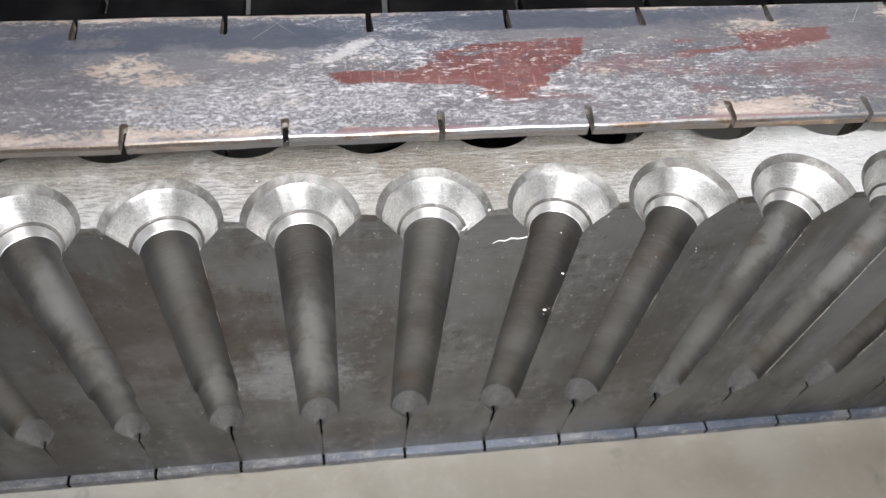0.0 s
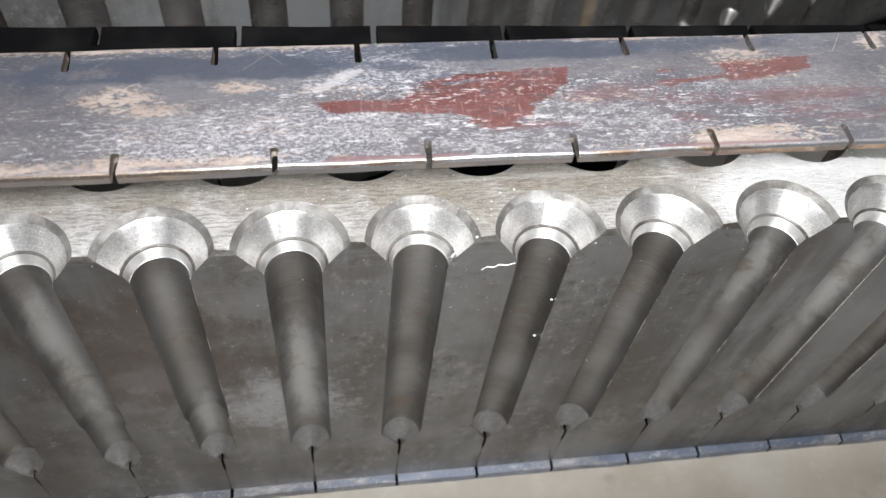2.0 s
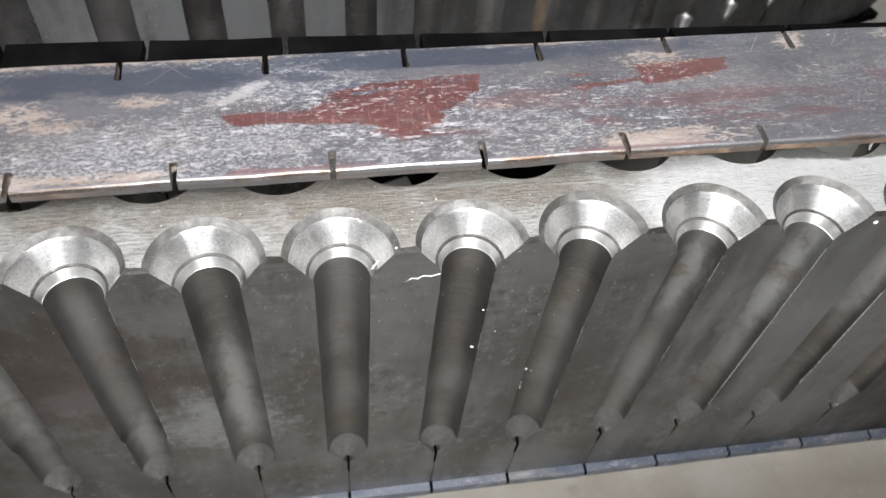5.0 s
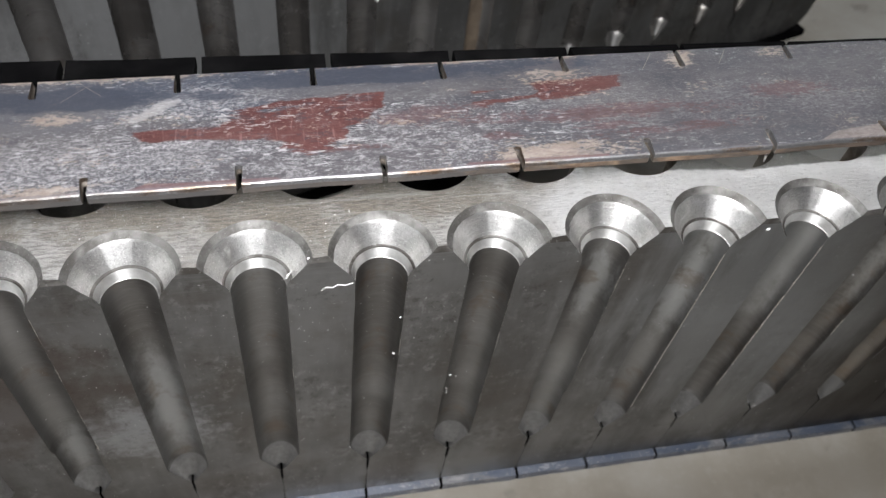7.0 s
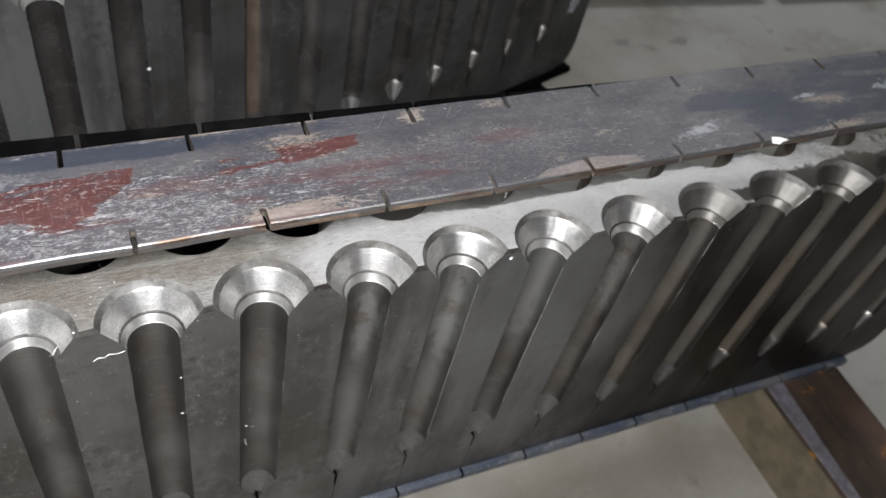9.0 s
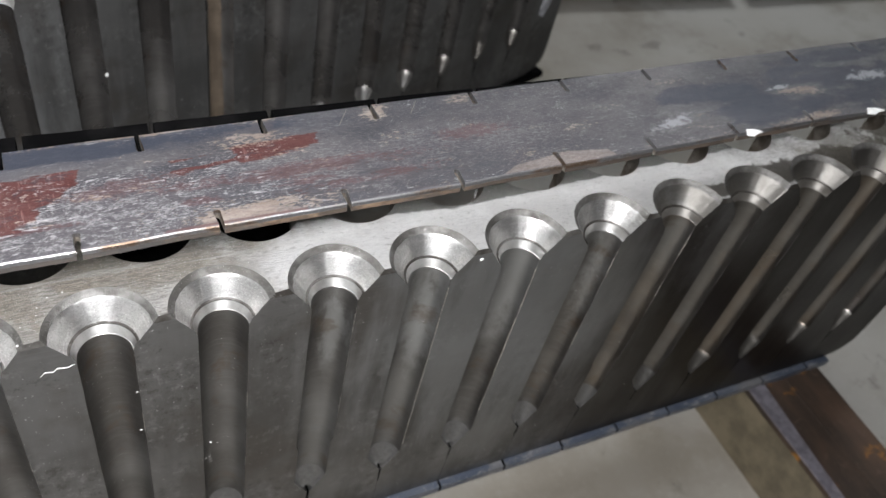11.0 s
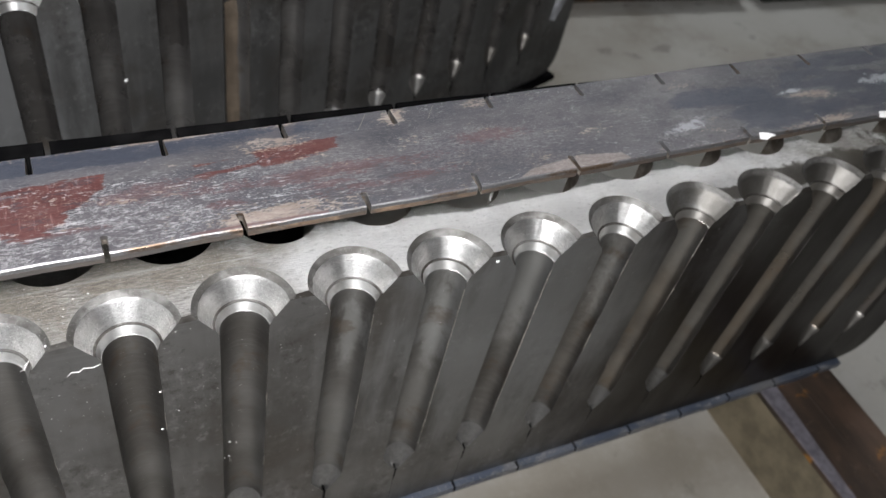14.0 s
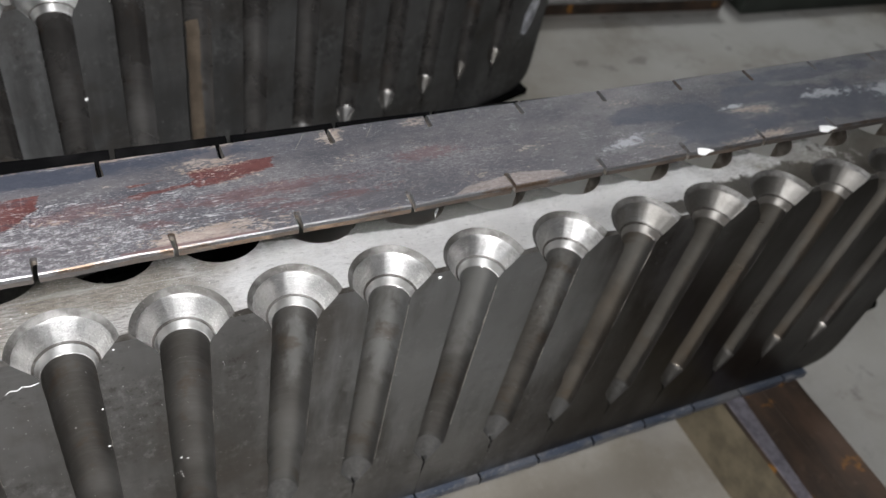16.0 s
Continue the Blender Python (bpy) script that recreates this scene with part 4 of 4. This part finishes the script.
front_block = tagged(new("drilled_steel_block"), "dark steel block with half-open countersunk bores, standing on rusty bearer", "steel block", "drilled blocks")
front_block.matrix_world = pose(-0.0012, FRONT_Y, BASE_Z + 0.0064, 0, BLOCK_TILT, 0)
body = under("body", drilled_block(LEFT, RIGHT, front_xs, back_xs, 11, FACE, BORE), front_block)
body.location = (0, 0, BLOCK_Z - BASE_Z)
v, f, s = slotted_bar(LEFT, RIGHT - 0.030, -0.0062, THICK + 0.0065, 0, BLOCK_Z - BASE_Z, front_xs, back_xs, 0.011, 0.011, 0.0021, 5, 0.0006)
under("base_strip", mesh_of("base_strip", v, f, [STRIP, STRIP, STRIP, BLACK], s), front_block, "blue-grey base strip with saw cuts")
# added backing: shows shade in the saw cuts instead of lit floor
part("cut_backing", box(LEFT, 0.45, -0.0050, 0.05, -0.0025, -0.0002), BLACK, front_block, "added black backing that puts shade behind the saw cuts")



def burr(x, z_low, z_high, keep, seed):
    """A thin torn rim of bright steel along one edge of a bore."""
    verts, faces = [], []
    steps = int((z_high - z_low) / 0.0016)
    last = None
    for k in range(steps + 1):
        z = z_low + (z_high - z_low) * k / steps
        w = 0.00020 + 0.00042 * max(0.0, noise.noise((z * 330, seed, 2))) + 0.00012 * noise.noise((z * 1100, seed, 5))
        if noise.noise((z * 45, seed, 9)) > keep:
            w = 0.00001
        j = 0.0002 * noise.noise((z * 160, seed, 1))
        first = len(verts)
        verts += [(x + j - w, 0.0002, z), (x + j, -w * 0.9, z), (x + j + w * 0.6, -0.00005, z)]
        if last is not None:
            faces += [(last, last + 1, first + 1, first), (last + 1, last + 2, first + 2, first + 1)]
        last = first
    return mesh_of("burr", verts, faces, [BURR])


# bore, lower and upper end, how much of the rim is left
for k, low, high, keep in ((4, 0.085, 0.268, 0.5), (5, 0.10, 0.268, 0.35), (6, 0.16, 0.266, -0.1), (1, 0.12, 0.27, -0.25), (0, 0.10, 0.27, -0.3), (2, 0.12, 0.27, -0.3), (3, 0.15, 0.268, -0.15), (-2, 0.12, 0.268, -0.1), (7, 0.18, 0.266, 0.0)):
    rim = under("burr", burr(front_xs[k + 9] + BORE_R, low, high, keep, k * 3.7), front_block, "thin bright torn burr along a bore")
    rim.location = (0, 0, BLOCK_Z - BASE_Z)

BACK_TURN = 18.3
bs = [0.0274 + 0.0571 * k for k in range(-9, 12)]
rear_block = tagged(new("drilled_steel_block"), "dark steel block with white paint mark, standing behind, turned aside", "steel block", "drilled blocks")
rear_block.matrix_world = pose(0, 0.48, BASE_Z + 0.005, 0, 0, BACK_TURN)
body = under("body", drilled_block(-0.55, 0.735, bs, [x + 0.029 for x in bs], 31, REAR_FACE, REAR_BORE), rear_block)
body.location = (0, 0, BLOCK_Z - BASE_Z)
v, f, s = slotted_bar(-0.55, 0.733, -0.0075, THICK + 0.0065, 0, BLOCK_Z - BASE_Z, bs, [x + 0.029 for x in bs], 0.011, 0.011, 0.0021, 6, 0.0006)
# like the front strip, but shade behind the bar is put in as black
under("base_strip", mesh_of("base_strip", v, f, [BLACK, BLACK, BLACK, BLACK], s), rear_block, "base strip with saw cuts, blackened for the shade behind the bar")

# ---- slotted bars laid above the front block ----
BAR_TOP = 0.456
near_cuts = [FIRST + 0.0587 * k - 0.0003 for k in range(-9, 13)]
far_cuts = [FIRST + 0.0345 + 0.0584 * k for k in range(-9, 13)]
v, f, s = slotted_bar(-0.52, 0.83, 0.2085, 0.2755, BAR_TOP - 0.005, BAR_TOP, near_cuts, far_cuts, 0.0105, 0.0120, 0.0023, 21, 0.0010)
painted = tagged(new("slotted_flat_bar"), "scraped blue-grey flat bar with saw-cut edges and red primer", "steel bar", "slotted bars")
under("body", mesh_of("body", v, f, [BAR, EDGE, RUST, CUT], s), painted)

# its black is the shade under and behind the painted bar, put into the colour
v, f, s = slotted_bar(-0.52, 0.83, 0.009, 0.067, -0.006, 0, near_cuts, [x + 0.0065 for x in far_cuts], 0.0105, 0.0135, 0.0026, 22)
lower = tagged(new("slotted_flat_bar"), "slotted flat bar askew under the painted one, blackened for its shade", "steel bar", "slotted bars")
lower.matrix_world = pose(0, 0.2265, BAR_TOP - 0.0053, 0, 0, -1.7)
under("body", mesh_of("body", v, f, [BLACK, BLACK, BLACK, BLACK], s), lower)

for x in (-0.40, 0.765):
    spacer = tagged(new("spacer_block"), "short dark steel spacer between block and bars", "steel spacer", "spacers")
    spacer.location = (x, 0.2425, BLOCK_Z + HEIGHT)
    part("body", box(-0.02, 0.02, -0.024, 0.024, 0, BAR_TOP - 0.0113 - BLOCK_Z - HEIGHT, 0.001), BLACK, spacer)


# ---- bearers on the floor ----
def bearer(place, turn, length, wide, label, web, plate):
    ob = tagged(new("steel_bearer"), label, "steel beam", "bearers")
    ob.matrix_world = pose(*place, 0, 0, turn)
    part("side_web", box(-wide / 2 + 0.002, wide / 2 - 0.002, -length / 2, length / 2, 0, BASE_Z - 0.006), web, ob, "grimy side")
    part("top_plate", box(-wide / 2, wide / 2, -length / 2, length / 2, BASE_Z - 0.006, BASE_Z, 0.001), plate, ob)
    part("weld_seam", box(0.0, 0.003, -length / 2, length / 2, BASE_Z - 0.001, BASE_Z + 0.0012, 0.0006), plate, ob)
    return ob


one = bearer((0.7211, 0.12, 0), 2.0, 0.76, 0.094, "rust-brown steel bearer with orange rust patches on the concrete floor", OLIVE, BEAM)
bearer((-0.33, 0.12, 0), -3, 0.76, 0.09, "rust-brown steel bearer on the concrete floor", OLIVE, BEAM)
# added bearers, black for the shade under the block seen through the bores
for x, wide in ((-0.34, 0.09), (0.24, 0.16), (0.64, 0.09)):
    foot = rear_block.matrix_world @ Vector((x, 0.17, 0))
    bearer((foot.x, foot.y, 0), BACK_TURN, 0.40, wide, "added steel bearer, near-black for the shade under the rear block", BLACK, BLACK)

# ---- far things on the floor ----
GREY = plain("dusty_grey_steel", (0.24, 0.235, 0.23), 0.6, 0.2, 12)
DARK = plain("dark_green_paint", (0.03, 0.036, 0.03), 0.5, 0.0, 20)
beam = tagged(new("steel_beam"), "grey-topped rusty steel beam lying on the concrete floor", "steel beam")
beam.matrix_world = pose(0.62, 1.03, 0, 0, 0, -5.5)
part("flange", box(0.0, 0.66, -0.02, 0.10, 0.034, 0.042, 0.001), GREY, beam, "dusty grey top flange")
part("web", box(0.0, 0.66, 0.0, 0.08, 0.0, 0.034), BEAM, beam, "rust-brown side")
far_beam = tagged(new("steel_beam"), "dark green painted beam lying on the concrete floor", "steel beam")
far_beam.matrix_world = pose(1.31, 0.965, 0, 0, 0, -3)
part("body", box(0.0, 0.7, -0.02, 0.16, 0.0, 0.05, 0.004), DARK, far_beam)

wedge = bmesh.new()
outline = [(-0.0465, 0.095), (-0.0465, -0.20), (-0.0425, -0.20), (-0.033, 0.0), (-0.026, 0.095)]
wedge.faces.new([wedge.verts.new((x, y, BASE_Z)) for x, y in outline])
grown = bmesh.ops.extrude_face_region(wedge, geom=wedge.faces[:])
for e in grown["geom"]:
    if isinstance(e, bmesh.types.BMVert):
        e.co.z += 0.0016
bmesh.ops.recalc_face_normals(wedge, faces=wedge.faces[:])
part("rubbed_strip", wedge, LAVENDER, one, "pale bare-rubbed steel strip along the edge")


# ---- small marks and loose bits ----
def flake(verts, faces, middle, size, normal, rnd):
    """A tiny chip lying on a surface with that normal."""
    n = Vector(normal).normalized()
    a = n.orthogonal().normalized()
    b = n.cross(a)
    turn = rnd.uniform(0, 6.3)
    count = rnd.choice((4, 5, 6))
    first = len(verts)
    for k in range(count):
        w = turn + 6.283 * k / count
        r = size * rnd.uniform(0.6, 1.1)
        verts.append(tuple(Vector(middle) + a * (r * math.cos(w)) + b * (r * math.sin(w))))
    verts.append(tuple(Vector(middle) + n * size * 0.5))
    for k in range(count):
        faces.append((first + k, first + (k + 1) % count, first + count))


def swarf(name, label, count, seed, xs, x_range, z_range, dense_x):
    """White and grey chips clinging to a bored face."""
    rnd = random.Random(seed)
    verts, faces = [], []
    for _ in range(count):
        x = rnd.uniform(*x_range) if rnd.random() < 0.5 else rnd.gauss(dense_x, 0.07)
        z = rnd.uniform(*z_range) if rnd.random() < 0.6 else z_range[1] - abs(rnd.gauss(0, 0.05))
        if not z_range[0] < z < z_range[1]:
            continue
        near = min(xs, key=lambda c: abs(c - x))
        d = x - near
        size = 0.00011 + 0.00030 * rnd.random() ** 5
        if abs(d) < BORE_R and z > 0.085:
            depth = math.sqrt(BORE_R ** 2 - d * d)
            flake(verts, faces, (x, depth - 0.0004, z), size, (-d, -depth, 0), rnd)
        elif abs(d) < 0.004:
            continue
        else:
            flake(verts, faces, (x, -0.0001, z), size, (0, -1, 0), rnd)
    return tagged(new(name, mesh_of(name, verts, faces, [WHITE])), label, "metal chips", "", "stuff")


chips = swarf("metal_chips", "tiny pale metal chips clinging to the drilled block", 900, 3, front_xs, (-0.16, 0.5), (0.03, 0.262), 0.02)
chips.matrix_world = front_block.matrix_world @ Matrix.Translation((0, 0, BLOCK_Z - BASE_Z))

# chips lying on the ledge in front of the bar
verts, faces = [], []
rnd = random.Random(17)
for _ in range(420):
    x, y = rnd.gauss(0.10, 0.16), rnd.uniform(0.003, 0.052)
    if -0.2 < x < 0.6 and min(math.hypot(x - c, y) for c in front_xs) > 0.0275 and min(math.hypot(x - c, THICK - y) for c in back_xs) > 0.026:
        flake(verts, faces, (x, y, HEIGHT + 0.0001), 0.00012 + 0.00045 * rnd.random() ** 4, (0, 0, 1), rnd)
dust = tagged(new("metal_chips", mesh_of("metal_chips", verts, faces, [WHITE])), "tiny pale metal chips lying on the milled ledge", "metal chips", "", "stuff")
dust.matrix_world = chips.matrix_world

# slivers: one on the ledge, one curled at the rim of a bore
ledge = BLOCK_Z + HEIGHT
for points, wide in (([(0.3205, 0.2545, ledge + 0.0012), (0.3225, 0.2575, ledge + 0.0030), (0.3250, 0.2605, ledge + 0.0022)], 0.0022),
                     ([(0.0560, 0.2110, 0.3840), (0.0580, 0.2095, 0.3868), (0.0592, 0.2092, 0.3902), (0.0612, 0.2100, 0.3925)], 0.0012)):
    verts, faces = [], []
    for k, (x, y, z) in enumerate(points):
        w = wide * (0.4 if k in (0, len(points) - 1) else 1.0) / 2
        verts += [(x - w, y, z), (x, y - w * 0.6, z + w * 0.6), (x + w, y, z)]
    for k in range(len(points) - 1):
        a = 3 * k
        faces += [(a, a + 3, a + 4, a + 1), (a + 1, a + 4, a + 5, a + 2), (a + 2, a + 5, a + 3, a)]
    tagged(new("metal_sliver", mesh_of("metal_sliver", verts, faces, [WHITE])), "small white sliver lying on the drilled steel block", "metal chips", "slivers")

# larger single chips: x, height, size
SINGLE = [(0.1155, 0.1845, 0.0011), (0.1145, 0.1405, 0.0014), (0.1535, 0.0945, 0.0014), (0.158, 0.089, 0.0009), (0.1495, 0.082, 0.0008), (0.1265, 0.237, 0.0008), (0.069, 0.2475, 0.0012), (0.3065, 0.2362, 0.0021), (0.1525, 0.078, 0.0008), (0.1530, 0.0735, 0.0007), (0.1535, 0.0700, 0.0007), (0.268, 0.0305, 0.0013)]
verts, faces = [], []
rnd = random.Random(8)
for x, z, size in SINGLE:
    near = min(front_xs, key=lambda c: abs(c - x))
    d = x - near
    inside = abs(d) < BORE_R and z < 0.236
    y = FRONT_Y + (math.sqrt(BORE_R ** 2 - d * d) - 0.0006 if inside else -0.0002)
    flake(verts, faces, (x, y, z + 0.15), size * 0.8, (-d * 20 if inside else 0, -1, 0), rnd)
tagged(new("white_grains", mesh_of("white_grains", verts, faces, [WHITE])), "white grains stuck to the drilled block", "metal chips", "", "stuff")


verts, faces = [], []
flake(verts, faces, (bs[2 + 9] + 0.0132, -0.0006, 0.199), 0.0022, (0, -1, 0), rnd)
grain = tagged(new("white_grain", mesh_of("white_grain", verts, faces, [WHITE])), "single white grain stuck to the rear drilled block", "metal chips")
grain.matrix_world = rear_block.matrix_world @ Matrix.Translation((0, 0, BLOCK_Z - BASE_Z))


def ribbon(name, points, wide, thick, material, label, category):
    """A thin raised streak along points on an upright face (x, z)."""
    verts, faces = [], []
    for k, (x, y, z) in enumerate(points):
        w = wide * (0.35 if k in (0, len(points) - 1) else 1.0)
        verts += [(x, y, z - w / 2), (x, y - thick, z), (x, y, z + w / 2)]
    for k in range(len(points) - 1):
        a = 3 * k
        faces += [(a, a + 3, a + 4, a + 1), (a + 1, a + 4, a + 5, a + 2)]
    return tagged(new(name, mesh_of(name, verts, faces, [material])), label, category)


ribbon("white_scratch", [(0.0742, FRONT_Y, 0.3695), (0.0768, FRONT_Y, 0.3722), (0.0800, FRONT_Y, 0.3710), (0.0822, FRONT_Y, 0.3735), (0.0862, FRONT_Y, 0.3722), (0.0902, FRONT_Y, 0.3738)],
       0.0008, 0.0002, WHITE, "thin white scratch on the dark steel block", "scratch")


def chip_plate(points, thick, name, material, parent, label):
    bm = bmesh.new()
    bm.faces.new([bm.verts.new(p) for p in points])
    bm.normal_update()
    lift = bm.faces[:][0].normal * thick
    grown = bmesh.ops.extrude_face_region(bm, geom=bm.faces[:])
    for e in grown["geom"]:
        if isinstance(e, bmesh.types.BMVert):
            e.co += lift
    bmesh.ops.recalc_face_normals(bm, faces=bm.faces[:])
    return part(name, bm, material, parent, label)


# white flakes on the near edge of the painted bar
for x0, w in ((0.4600, 0.012), (0.5575, 0.015)):
    pts = [(x0, 0.2074, BAR_TOP - 0.001), (x0 + 0.35 * w, 0.2058, BAR_TOP - 0.0012), (x0 + 0.6 * w, 0.2071, BAR_TOP - 0.001), (x0 + w, 0.2076, BAR_TOP - 0.0008), (x0 + 0.75 * w, 0.2085, BAR_TOP + 0.0002), (x0 + 0.5 * w, 0.2103, BAR_TOP + 0.0002), (x0 + 0.12 * w, 0.2112, BAR_TOP + 0.0002)]
    chip_plate(pts, 0.0008, "paper_flake", WHITE, painted, "white flake stuck to the edge")

# grease in one bore and paint on the end of the rear block
s_bore = bs[13]
verts, faces = [], []
for k in range(24):
    z = 0.10 + 0.135 * k / 23 + (BLOCK_Z - BASE_Z)
    for i in range(9):
        a = radians(65 + 60 * i / 8 + 10 * noise.noise((k * 0.4, i * 0.2, 1)))
        r = BORE_R - 0.0012
        verts.append((s_bore + -r * math.cos(a), r * math.sin(a), z))
for k in range(23):
    for i in range(8):
        faces.append((k * 9 + i, k * 9 + i + 1, k * 9 + i + 10, k * 9 + i + 9))
under("grease_smear", mesh_of("grease_smear", verts, faces, [TAN], None, [True] * len(faces)), rear_block, "dry tan grease smear")
up = BLOCK_Z - BASE_Z
pts = [(0.696, 0, 0.092 + up), (0.706, 0, 0.088 + up), (0.715, 0, 0.11 + up), (0.72, 0, 0.16 + up), (0.722, 0, 0.21 + up), (0.71, 0, 0.2 + up), (0.706, 0, 0.14 + up), (0.698, 0, 0.12 + up)]
chip_plate(pts, 0.0006, "paint_mark", RUBBED, rear_block, "dull white paint mark")

# bolt in the end of the front block
bm = bmesh.new()
bmesh.ops.create_cone(bm, cap_ends=True, segments=20, radius1=0.0095, radius2=0.0085, depth=0.024, matrix=Matrix.Translation((RIGHT + 0.012, 0.014, 0.084)) @ Matrix.Rotation(radians(90), 4, "Y"))
part("end_bolt", bm, BRIGHT, front_block, "bright round bolt end")
